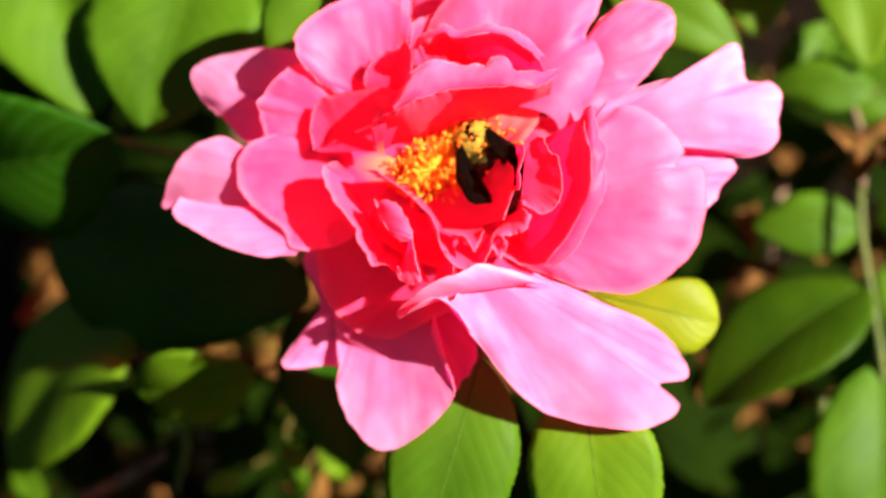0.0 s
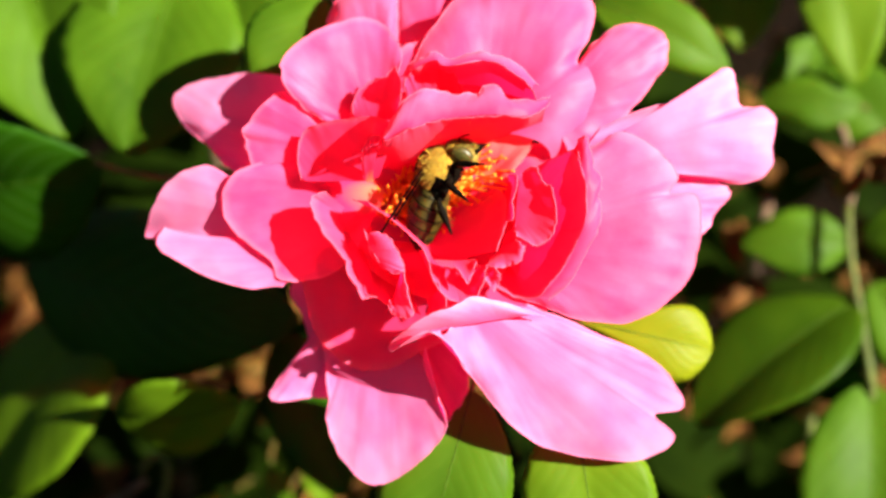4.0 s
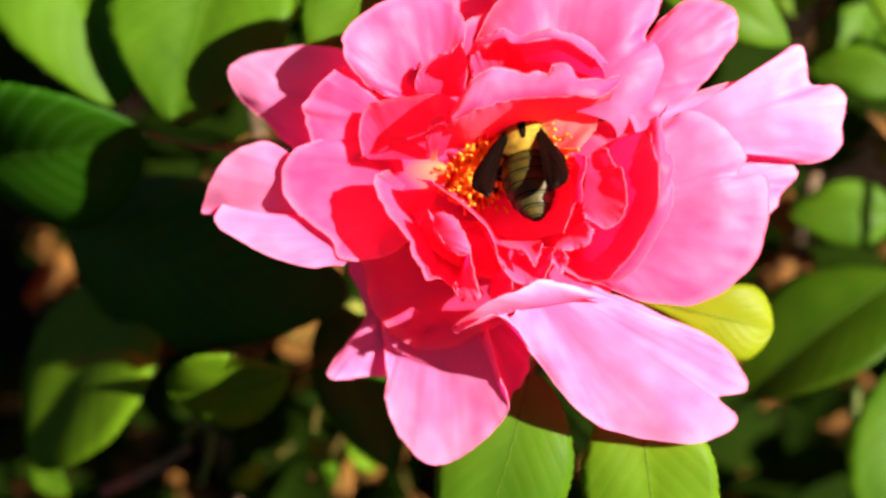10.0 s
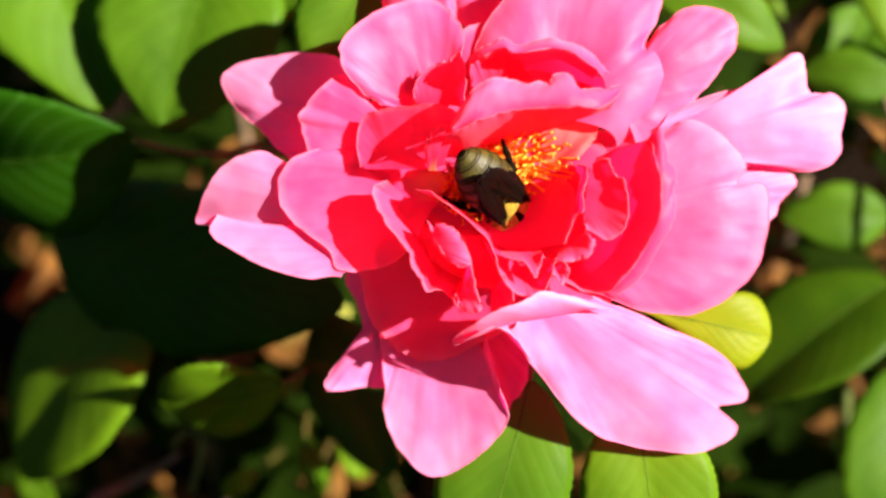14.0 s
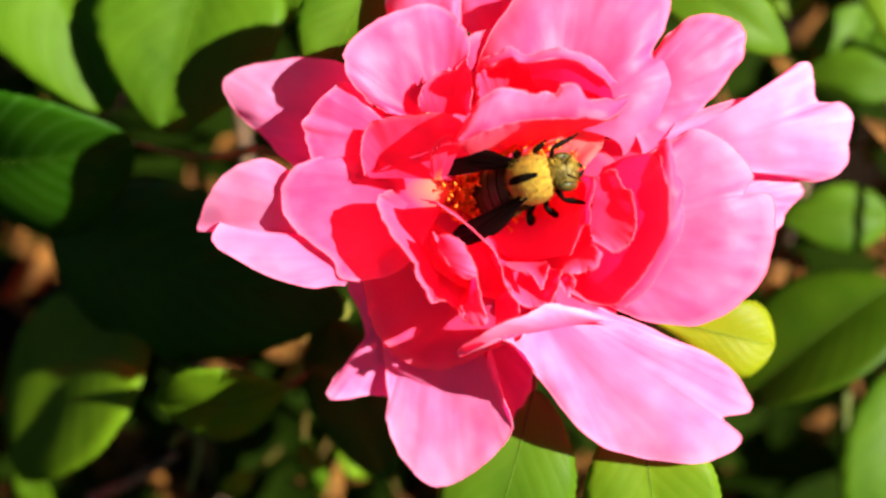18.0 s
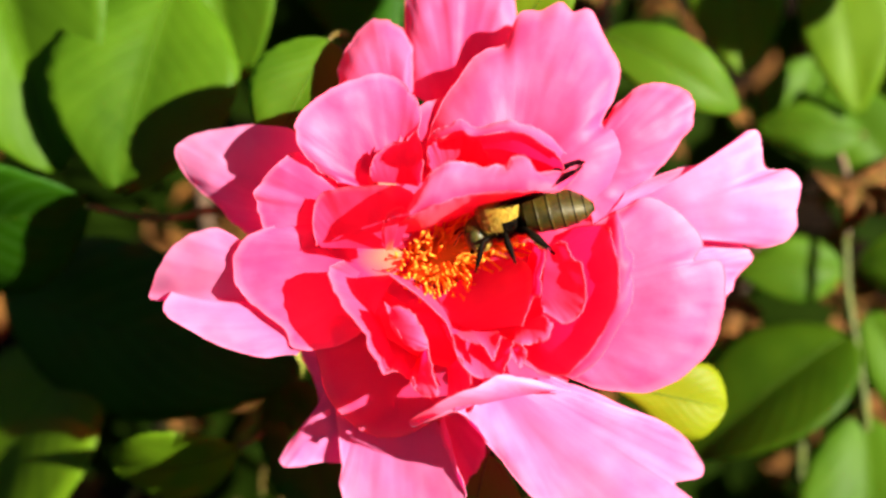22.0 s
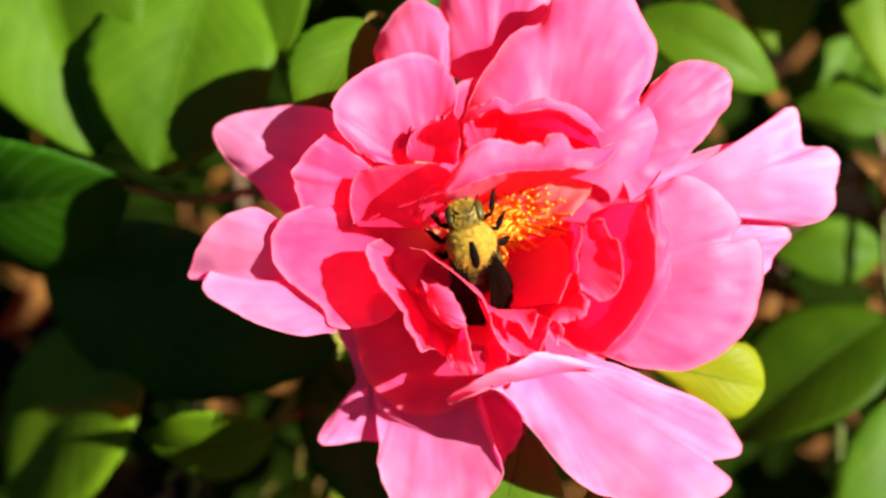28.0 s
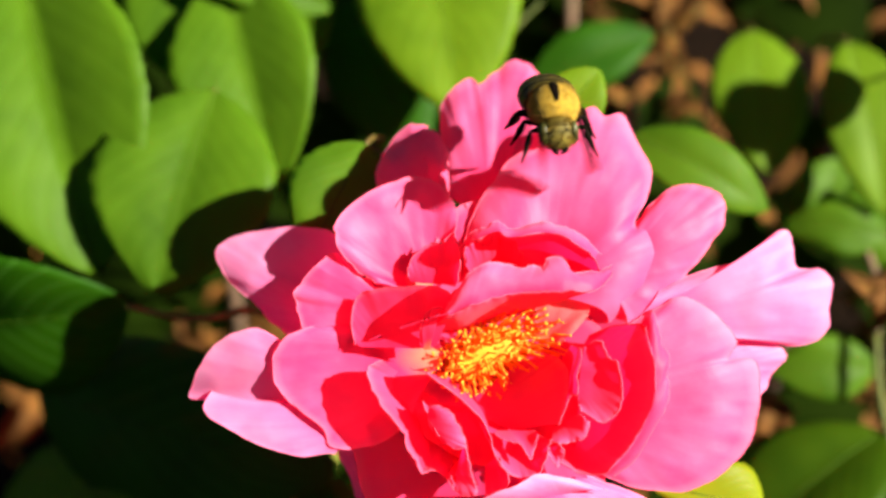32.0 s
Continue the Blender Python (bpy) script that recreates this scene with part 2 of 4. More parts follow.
def tube(bm, line, radii, sides=7):
    """A round tapering rod along a line of points."""
    rings = []
    line = [Vector(p) for p in line]
    for k, p in enumerate(line):
        way = (line[min(k + 1, len(line) - 1)] - line[max(k - 1, 0)]).normalized()
        side = way.orthogonal().normalized() if not rings else (side - way * side.dot(way)).normalized()
        other = way.cross(side)
        r = radii[k] if k < len(radii) else radii[-1]
        rings.append([bm.verts.new(p + (side * math.cos(a) + other * math.sin(a)) * r) for a in (2 * math.pi * j / sides for j in range(sides))])
    for a, b in zip(rings, rings[1:]):
        for j in range(sides):
            bm.faces.new((a[j], a[(j + 1) % sides], b[(j + 1) % sides], b[j]))
    bm.faces.new(rings[0][::-1])
    bm.faces.new(rings[-1])


def taper(a, b, count):
    return [a + (b - a) * k / (count - 1) for k in range(count)]


def grid(bm, rows, uvs):
    """Joins rows of points to a sheet and gives it coordinates."""
    layer = bm.loops.layers.uv.verify()
    verts = [[bm.verts.new(p) for p in row] for row in rows]
    for i in range(len(rows) - 1):
        for j in range(len(rows[0]) - 1):
            face = bm.faces.new((verts[i][j], verts[i][j + 1], verts[i + 1][j + 1], verts[i + 1][j]))
            for loop, (a, b) in zip(face.loops, ((i, j), (i, j + 1), (i + 1, j + 1), (i + 1, j))):
                loop[layer].uv = uvs(a, b)


def thick(ob, depth):
    mod = ob.modifiers.new("thickness", "SOLIDIFY")
    mod.thickness, mod.offset = depth, 0
    return ob


def ball(bm, centre, radii, turn=None, cuts=(14, 10)):
    m = Matrix.Translation(centre) @ (turn or Matrix()) @ Matrix.Diagonal((*radii, 1))
    bmesh.ops.create_uvsphere(bm, u_segments=cuts[0], v_segments=cuts[1], radius=1, matrix=m)


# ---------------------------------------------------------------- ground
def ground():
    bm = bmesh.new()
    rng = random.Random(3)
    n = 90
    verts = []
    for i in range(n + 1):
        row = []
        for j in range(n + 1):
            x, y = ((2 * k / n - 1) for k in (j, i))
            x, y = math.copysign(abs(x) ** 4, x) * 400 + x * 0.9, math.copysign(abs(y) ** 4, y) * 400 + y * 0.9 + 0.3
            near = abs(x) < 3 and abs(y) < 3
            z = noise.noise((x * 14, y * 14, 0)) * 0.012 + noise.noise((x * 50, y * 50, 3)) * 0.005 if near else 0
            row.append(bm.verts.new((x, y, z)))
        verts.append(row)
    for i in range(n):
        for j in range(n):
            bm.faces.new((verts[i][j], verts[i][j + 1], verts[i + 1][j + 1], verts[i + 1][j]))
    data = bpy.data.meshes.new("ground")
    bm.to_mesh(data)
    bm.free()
    data.materials.append(SHADE_DARK_SOIL)
    tagged(new("ground", data), "bare garden soil under the rose bush, darkened for its shade", "ground", kind="structure")


ground()

# ---------------------------------------------------------------- the rose
rose = tagged(new("rose_flower"), "open pink rose with ruffled petals and yellow stamens", "flower")
rose.matrix_world = FACE


def petal(tone, root, edge, lift, curl, wave=0.5, pale=False, steep=1.0):
    """A petal that spreads from its root (a point or a short line) to a smooth rim (mm). lift: how far its middle bulges out of the
    flower's face; curl: how far the rim rolls back; wave: how ruffled it is; pale: whether its pale yellow foot shows; steep: how late
    the sheet rises to its rim."""
    seed = len(rose.children) * 7.3
    around, rings = 20 + 8 * len(edge), 24
    rim = spline(edge, around)
    wide = max(3, around // 12)
    even = [sum((rim[min(max(j + k, 0), around - 1)] for k in range(-wide, wide + 1)), Vector()) / (2 * wide + 1) for j in range(around)]
    foot = spline(root, around) if len(root) > 1 else [Vector(root[0])] * around
    start = 0.0 if pale else 0.32
    rows = []
    for i in range(rings + 1):
        s = 0.03 + 0.97 * (i / rings) ** 0.9
        row = []
        for j, e in enumerate(rim):
            u = j / (around - 1)
            p = foot[j] + (even[j] - foot[j]) * s + (e - even[j]) * s ** 5
            p.z = foot[j].z + (even[j].z - foot[j].z) * s ** steep + (e.z - even[j].z) * s ** 5
            p.z += lift * math.sin(math.pi * s ** 1.15) - curl * max(0.0, (s - 0.76) / 0.24) ** 2 * 0.5
            w = wave * s * s
            p.z += w * (noise.noise((u * 8 + seed, s * 1.5, seed)) * 1.7 + noise.noise((u * 16, s * 2, seed + 5)) * 0.5 * s)
            p.z += 0.38 * noise.noise((p.x * 0.20 + seed, p.y * 0.22, seed)) + 0.08 * noise.noise((p.x * 0.5, p.y * 0.5 + seed, 3))
            p.z += 0.07 * s * noise.noise((u * 26 + seed, s * 0.9, seed))
            for k, ragged in ((9, 0.7 * wave), (20, 0.2 + 0.3 * wave), (41, 0.17)):
                p.x += ragged * s ** 5 * noise.noise((u * k, 1, seed))
                p.y += ragged * s ** 5 * noise.noise((u * k, 9, seed))
            row.append(p * 0.001)
        rows.append(row)
    bm = bmesh.new()
    grid(bm, rows, lambda i, j: (j / (around - 1), start + (1 - start) * (0.03 + 0.97 * (i / rings) ** 0.9)))
    layer = bm.loops.layers.uv.verify()
    first = len(bm.faces)
    tube(bm, rows[-1], [0.00010], 5)
    bm.faces.ensure_lookup_table()
    for face in bm.faces[first:]:
        for loop in face.loops:
            loop[layer].uv = (0.5, 1.0)
    return part("petal", bm, PETAL[tone], rose, "faded pale pink outer petal" if tone == "faded" else "")


petal('mid', [(-3.9, 38.8, -12.8)], [(-13.6, 42.4, -14.9), (-14.7, 47.3, -15.6), (-13.1, 52.3, -16.2), (-8.3, 57.8, -16.9), (-4, 56.8, -16.2), (-1, 53, -14.9), (-0.6, 46.5, -14.2), (-0.8, 41.1, -13.5)], 2, 2, 0.5)
petal('mid', [(7.6, 37, -16)], [(-0.5, 42.8, -17), (-1.7, 49.6, -18), (-2.3, 60.2, -19), (-0.3, 64.9, -19), (3.7, 67.6, -19), (5.9, 66, -18), (8.5, 68.6, -19), (12.9, 71, -19), (16.7, 69.3, -19), (18.2, 64.9, -18), (19.7, 56, -17), (21.7, 47.2, -16)], 1, 2, 0.5)
petal('faded', [(39.2, 9.2, -11.5)], [(49.7, 16.5, -11.5), (55.1, 16.1, -12.2), (60.1, 15, -12.8), (62.9, 12.8, -12.8), (60.2, 8.4, -13.5), (57.4, 4.4, -13.5), (49.9, 2.9, -12.2)], 1, 1, 0.5)
petal('faded', [(32.5, 17.4, -8.8)], [(38.5, 25.6, -7.4), (43.7, 27.4, -7.4), (53.3, 30.3, -8.8), (59, 34.2, -8.8), (62.6, 36.1, -8.8), (64.1, 33.1, -9.4), (65.1, 29, -10.1), (69.3, 28.7, -10.1), (71.5, 26.3, -10.1), (70.8, 21.7, -10.8), (70.5, 16.7, -11.5), (66, 14.4, -11.5), (59, 15.2, -10.8), (51.5, 15.6, -10.1), (44.1, 14.3, -9.4)], 2, 2, 0.5)
petal('mid', [(28.1, 26.5, -6.7)], [(33.3, 35.9, -7.4), (37.6, 41.2, -8.1), (42.8, 44.3, -8.1), (47.9, 44, -8.1), (50.8, 41.4, -8.1), (51, 37.1, -8.8), (47.3, 31.9, -8.8), (43.4, 27.3, -8.8), (38.6, 21, -8.1), (32.3, 17.3, -7.4)], 2, 1, 0.5)
petal('mid', [(17, 24, -6)], [(2.2, 34.1, -4), (3.8, 38.4, -4), (6.3, 43, -4.5), (9.4, 47.4, -5), (12.5, 50.3, -5.5), (15.9, 51.8, -6.5), (18.9, 57.7, -8.1), (23.1, 57.5, -8.1), (26.7, 59.5, -8.1), (29.3, 57.5, -8.1), (32.4, 58.1, -8.1), (34.9, 52.4, -7.4), (37.2, 47.3, -6.7), (36.2, 42.4, -6), (33.7, 36.8, -5.4), (37.3, 36.5, -6), (39.8, 33.8, -6), (38.8, 30, -6), (36.3, 23.4, -6.7), (29.1, 18.3, -6.7)], 3, 2, 0.5)
petal('faded', [(-14.6, 16.7, -14.2)], [(-27.5, 14.6, -14.9), (-32.9, 17.9, -15.6), (-36.2, 20.9, -16.2), (-39.4, 24.1, -16.2), (-43, 27.3, -16.9), (-46, 32.3, -17.6), (-44, 35.1, -17.6), (-37.4, 37.2, -16.9), (-27.5, 37.5, -15.6), (-21.8, 35.7, -14.2), (-16.7, 29.4, -13.5)], 2, 1, 0.5)
petal('faded', [(-12.7, 8.1, -9), (-14.3, -1.3, -9)], [(-30.6, 14, -7), (-34.1, 17.2, -6), (-38.2, 17.8, -6), (-43.5, 15.2, -7), (-47, 11, -9), (-49.7, 5.8, -13), (-48, 4.8, -12), (-44.6, 6.4, -8), (-45.8, 2.8, -7), (-41.6, 0.1, -6), (-35.6, -3.1, -6), (-28.4, -5.2, -6), (-21.5, -5, -7)], 1, 0, 0.4)
petal('deep', [(2.4, -12.9, -10)], [(3.4, -15, -12), (6.4, -26.3, -15), (8.7, -32, -16), (11.6, -27.4, -16), (12.8, -20.9, -14), (10.5, -15.2, -11)], 1, 0, 0.5)
petal('faded', [(-15, -1.5, -15), (-4.4, -6.9, -16)], [(-19, -1.4, -16), (-21.7, -5.3, -17), (-19.4, -11.2, -18), (-18.7, -15.4, -18), (-22.1, -19.9, -17), (-25.9, -25.6, -16), (-23.7, -26.9, -16), (-17.8, -26.2, -17), (-12.8, -26.3, -18), (-6.6, -20, -18)], 0, 0, 0.4)
petal('faded', [(-9.7, -5.8, -17), (2.2, -7.9, -14)], [(-15.2, -14.5, -15), (-14, -26.5, -14), (-14.2, -31.2, -13), (-11.4, -37.2, -12), (-6.2, -42.1, -11), (-0.7, -41.1, -10), (5.4, -36.3, -9), (8.8, -31.4, -8), (7.2, -24.9, -8), (5, -16.6, -9)], 0, 0, 0.4)
petal('mid', [(18.9, 2.8, -7.4)], [(31, 17.2, -5.4), (37.1, 21, -5.4), (42.3, 23.2, -5.4), (48.5, 20.1, -6), (52.4, 15.2, -6.7), (50.5, 11.9, -6.7), (55.9, 11.6, -7.4), (56.5, 5.9, -7.4), (55.9, 0.8, -7.4), (53.8, -4.6, -7.4), (48.8, -9.2, -7.4), (42.6, -11.8, -7.4), (35.3, -11.8, -6.7), (29, -9.5, -6), (22.8, -7.4, -5.4)], 2, 1, 0.5)
petal('faded', [(10.9, -10.3, 3), (15.4, -8.8, 2), (21.6, -8.8, -2)], [(8.5, -14.4, 5), (11.6, -18.5, 3), (15.6, -24.1, -1), (23.1, -32.6, -6), (29.5, -36.1, -10), (39.1, -37.5, -11), (46.7, -37.4, -12), (51.3, -33.6, -12), (47.5, -29.4, -10), (52.8, -28.4, -11), (52.1, -24.3, -10), (47.1, -18.9, -8), (39.3, -14.9, -6), (28.8, -10.7, -4), (23.6, -8.9, -3)], 1, 0, 0.6)
petal('faded', [(21.7, -11.1, 1.5), (13.7, -12.3, 4), (6.4, -13, 5)], [(27.2, -10.9, 1.5), (22.7, -9.3, 3), (18.2, -8.1, 5), (14.3, -7.5, 7), (11.8, -8.7, 7.5), (8.4, -10.1, 8.5), (5.1, -11.6, 8), (1.5, -13.9, 5), (-1.2, -16.2, 1), (-0.2, -16.9, 1), (2.5, -15.1, 5), (6, -13.6, 7), (8.8, -14.6, 6.5), (10.9, -17, 4.5), (13.2, -20.5, 1)], 0.5, 0.6, 0.3)
petal('mid', [(-1.8, 13.2, -7.4)], [(-13.9, 20.1, -11), (-17.9, 20.6, -10), (-24, 18.8, -6), (-30.2, 16.2, -4), (-33.1, 11.5, -4.7), (-31.8, 6.7, -4.7), (-28.3, 3.3, -4.7), (-23.7, -0.2, -4.7), (-21.6, -3.9, -5.4), (-14.1, -3.3, -6), (-7.9, 0.8, -6.7)], -1, 1, 0.5, True)
petal('mid', [(-7.9, 19.3, -10)], [(-27.3, 17.4, -5.4), (-28.8, 22.3, -5.4), (-28.5, 25.5, -4.7), (-25.1, 29.1, -4), (-21.6, 31.4, -4.5), (-19, 28.4, -6), (-15.5, 26.7, -8), (-11.9, 22.1, -9)], 1, 1, 0.5, True)
petal('deep', [(-18.5, 14.5, -11), (-10, 14.1, -12), (-0, 14.4, -12)], [(-20, 19.9, -10), (-18.6, 26.3, -9), (-9.5, 27.8, -8), (-0.2, 27.7, -8), (4.9, 23.6, -9)], 0, 0, 0.1)
petal('mid', [(-3.8, 23.4, -6.7)], [(-13.9, 26.2, -4), (-17.9, 28.9, -2.6), (-21, 33.9, -1.3), (-21, 37.5, -1.3), (-15.9, 42.2, -2.6), (-8.8, 45.5, -4), (-3.8, 45.3, -5.4), (-0.2, 41.6, -4.7), (0.8, 37.2, -4), (-0.5, 32.2, -3.3), (-0.9, 26.2, -4)], -1, 2, 0.5, True)
petal('deep', [(-7.6, 26.1, -4), (0.5, 25.1, -1)], [(-8.2, 27.1, -3.5), (-8, 28.8, -3), (-6.9, 31, -2.5), (-3.7, 33, -1), (-1.8, 33.1, 0), (0.1, 34.7, 1), (1.3, 30.9, 2), (1.1, 25.9, 1)], 0, 0, 0.1)
petal('deep', [(-16.8, 14.4, -3.5), (-11, 14.0, -2.5), (-6, 13.8, -1.5), (-3, 14.5, -0.5)], [(-17.8, 14.9, -3.6), (-18.4, 19.4, -3.4), (-17.6, 23.1, -3), (-14.9, 24.7, -1.5), (-8.6, 25, 1.5), (-3.3, 25, 4.2), (-0.5, 23.7, 4.5), (0.8, 22.4, 4)], 0, 0, 0.08)
petal('deep', [(10.7, 20.5, -8.8)], [(-4.9, 19.4, -7.4), (-4.3, 26.5, -6.7), (-2.8, 34.8, -6.7), (2.4, 40.9, -6.7), (10.6, 40.9, -6.7), (18.8, 34.8, -6.7)], 1, 0, 0.5)
petal('deep', [(2.4, 26.6, -12), (11, 28.5, -15), (19.5, 28.5, -15), (28.5, 25.8, -10)], [(1.9, 29.5, 2), (2.6, 32, 5), (4.4, 33.1, 7), (7.8, 34.3, 8), (9.9, 33.3, 8), (15.7, 34.1, 8.5), (20.9, 32.3, 8.5), (24.9, 29.3, 5), (27.4, 26.7, -1)], -3, 0, 0.4)
petal('ruffle', [(2.6, 31.8, 5.2), (4.4, 33, 7.2), (7.8, 34.2, 8.2), (9.9, 33.2, 8.2), (15.7, 34, 8.7), (20.9, 32.2, 8.6), (24.9, 29.2, 5)], [(1.3, 32.4, 4), (3.4, 34.6, 6), (5.9, 35.2, 6.6), (7.9, 36.4, 6.8), (10, 34.8, 7), (12.9, 35.4, 7), (15.8, 36, 7.2), (18.8, 35.3, 7.4), (22.1, 33.9, 7), (26.3, 30.5, 3.6)], 0.3, 0.5, 0.3)
petal('deep', [(3.9, 26.1, -8), (7.6, 26.3, -9), (12.3, 26.8, -9)], [(2.3, 29, 2), (2, 31.8, 5), (3.7, 33.8, 6), (6.3, 34.5, 6), (8.3, 35.1, 6), (10.9, 33.4, 5), (12.7, 30, 2)], 1, 2, 0.6)
petal('deep', [(19.3, 8.2, -13), (17.8, 3.9, -13), (16.6, -0.3, -12)], [(24.9, 16.2, -6), (29, 17.9, -2), (31.3, 18, 5), (32.5, 17.9, 9), (33.1, 15.1, 11), (33.7, 12.2, 12), (33.9, 8.4, 12), (33.6, 5.1, 11.5), (32.3, 1.6, 11), (30.3, -2.4, 9.5), (28.2, -5.1, 8), (25.7, -7.5, 6.5), (21.9, -7.5, 4), (18.1, -5.3, 2), (16, -2.2, -3)], -3, 0, 0.3)
petal('deep', [(32, 17.9, 8), (33.1, 15, 11.2), (33.7, 12.2, 12.2), (33.9, 8.4, 12.2), (33.6, 5.1, 11.7), (32.3, 1.6, 11.2), (30.3, -2.4, 9.7), (28.2, -5.1, 8.2), (25.7, -7.5, 6.7)], [(32.8, 19.7, 8), (34.1, 20.3, 9), (35, 18.2, 10), (35.5, 15.1, 10.3), (36.9, 13.2, 10.2), (36.8, 11.5, 10.4), (36, 10, 10.8), (37, 7.9, 10.2), (36.6, 5.1, 10), (35.4, 1.8, 9.4), (33, -2.2, 8), (31.1, -5.2, 6.8), (27.2, -8.6, 5.2)], 0.5, 1, 0.4)
petal('deep', [(-4.4, 17.5, -7), (1.1, 17.2, -12), (10, 19.9, -14), (16.4, 21.4, -13), (22.7, 23.5, -10), (27, 24.9, -4)], [(-1.2, 19.7, 10), (1.5, 20.6, 11), (4.4, 21.8, 11.5), (9.3, 23.1, 10.8), (15, 23.6, 10.8), (19.7, 23.8, 10.8), (24.6, 23.9, 8.8), (28.1, 27, 3.8)], 3, 0, 0.25)
petal('ruffle', [(-0.7, 19.7, 10.4), (1.5, 20.7, 11.4), (4.4, 21.9, 11.8), (9.3, 23.2, 11), (15, 23.7, 11), (19.7, 23.8, 11), (24.6, 24, 9), (28.1, 27.1, 4)], [(-1.4, 20, 10), (-0.5, 22, 10.4), (0.8, 24.3, 10.8), (2.6, 26.6, 11), (4.5, 28.2, 11), (7.4, 28.8, 10.4), (9.8, 28.4, 9.4), (12, 27.6, 9.8), (13.5, 28.5, 9.2), (14.9, 28.2, 9), (15.6, 27.6, 9.4), (16.5, 29.5, 8.4), (18.4, 29.9, 8), (19.8, 28.5, 8.4), (20.5, 27, 8.8), (22.8, 27.4, 7.6), (25.6, 27.3, 6), (28.3, 28.8, 2)], 0.8, 0.8, 0.4)
petal('pale', [(15.3, 15.9, -10), (18.3, 14.8, -9)], [(14.8, 19.5, -9), (15.7, 21.7, -8), (20.4, 23.2, -6), (23.4, 23.9, -5), (25.2, 23, -5), (24.7, 20.2, -5), (22.9, 17.7, -6), (20.9, 15.9, -7), (19.6, 14.3, -9)], 0.5, 0, 0.2, True)
petal('deep', [(22.8, 14.1, 5), (22, 9.7, 4), (21.8, 4.8, 4)], [(23.5, 15, 6.5), (25.1, 15.5, 7.5), (26.3, 13.9, 7.5), (27.1, 11.9, 7), (28.2, 11.8, 8), (28.9, 8.5, 8.5), (28.9, 6.1, 8.5), (28.1, 3.3, 8), (26.4, 1.5, 7.5), (24.5, 1.6, 7), (22.6, 2.9, 6), (21.7, 4.3, 5)], -1, 0.5, 0.4)
petal('deep', [(20.3, 12.6, -6), (19.8, 9, -7), (18.7, 3.9, -6)], [(20.8, 14.7, 2), (22.3, 13.7, 6), (22, 11.5, 7), (21.4, 9.1, 7), (21.5, 6.2, 6.5), (20.3, 5.8, 6), (19.6, 3.8, 5), (18.4, 0.7, 4)], -1, 1, 0.4)
petal('deep', [(22, 2.6, 3), (19.8, 1.7, 2), (17.5, -0.3, 1)], [(22, 2.4, 5), (23, 2.1, 6), (23.4, 0.9, 6.5), (22.6, -1.1, 6.5), (20.6, -2, 6), (18.2, -2.3, 5.5), (16.8, -2, 5)], 1, 0.6, 0.4)
petal('deep', [(7.5, -0.5, -1), (10.9, -0.5, -2), (14.6, -0.4, -1)], [(7.2, -0.8, 2), (8.9, -1.7, 4), (11.4, -2.3, 5), (12.5, -3.9, 5.5), (13.4, -5, 5), (14.1, -3.5, 4), (14.8, -0.9, 2)], 0.5, 0.5, 0.3)
petal('deep', [(6.3, 0.1, -4), (9.9, -1.2, -7), (15, -1.5, -6)], [(4.8, 1.2, 2), (6.2, -2.4, 3), (7.7, -5, 4), (9.4, -7.3, 5), (11.8, -8.5, 5), (14.4, -7.8, 5.5), (15.9, -5.7, 5.5), (16.5, -2.9, 6), (17.1, -1.8, 6)], -1, 2, 0.5)
petal('deep', [(16.4, -3.3, 2), (17.4, -3.1, 2)], [(16.6, -2.5, 4), (18.2, -2.1, 5), (19, -4.5, 5), (17.9, -6.3, 5), (16.9, -5, 4.5), (16.3, -4, 4)], 0.4, 0.3, 0.3)
petal('deep', [(3.5, 5.1, -9), (5.9, 1.1, -8), (10.4, -0.9, -6)], [(14.2, 13.2, -8), (18, 12.8, -4), (20.2, 10.4, 1), (19.9, 5.8, 3), (18.6, 0.7, 3)], 0, 0, 0.2)
petal('deep', [(-0.7, 2.8, -8.1)], [(-12.6, 12.2, 0.8), (-15.2, 10.5, 2.8), (-13.4, 5.7, 4.2), (-9.5, 0.6, 4.2), (-7.5, -4.1, 4.2), (-5.4, -7.6, 3.5), (-3.6, -7.1, 2.1), (1.3, -10.2, 0.1)], -2, 1.5, 0.5, False, 4.5)
petal('deep', [(1.3, -1.3, -8.1)], [(-5.6, 4.8, 2.1), (-4.1, 1.8, 4.2), (-1.6, -2.1, 4.8), (1.3, -3.1, 4.8), (2.3, -7, 7), (2.9, -11.1, 7), (-0.1, -10.2, 5), (-0.7, -8.1, 2.1), (4.4, -10.4, -3.3)], -1, 1.5, 0.5, False, 4.5)
petal('mid', [(-4.4, 3.5, 3.6), (-4.5, 0.7, 3.2), (-1.9, -2.4, 3.4)], [(-4, 4.3, 4), (-2.5, 4.1, 5), (-0.7, 3.1, 5.6), (0.8, 0.9, 6), (2.1, -2, 6), (1.6, -3.1, 5.8), (-0, -3.1, 5), (-2, -2.1, 4)], 0.4, 0.3, 0.2)
petal('mid', [(1.5, -3.2, 5.4), (0.4, -6.8, 5.4), (0.5, -9.8, 5.2)], [(2.1, -2.6, 6.6), (2.8, -5.7, 7.8), (3.4, -8.7, 8), (3.8, -10.6, 7.6), (1.5, -11.1, 6.6), (0, -9.9, 5.8), (-0.4, -7.8, 5.6)], 0.3, 0.3, 0.2)
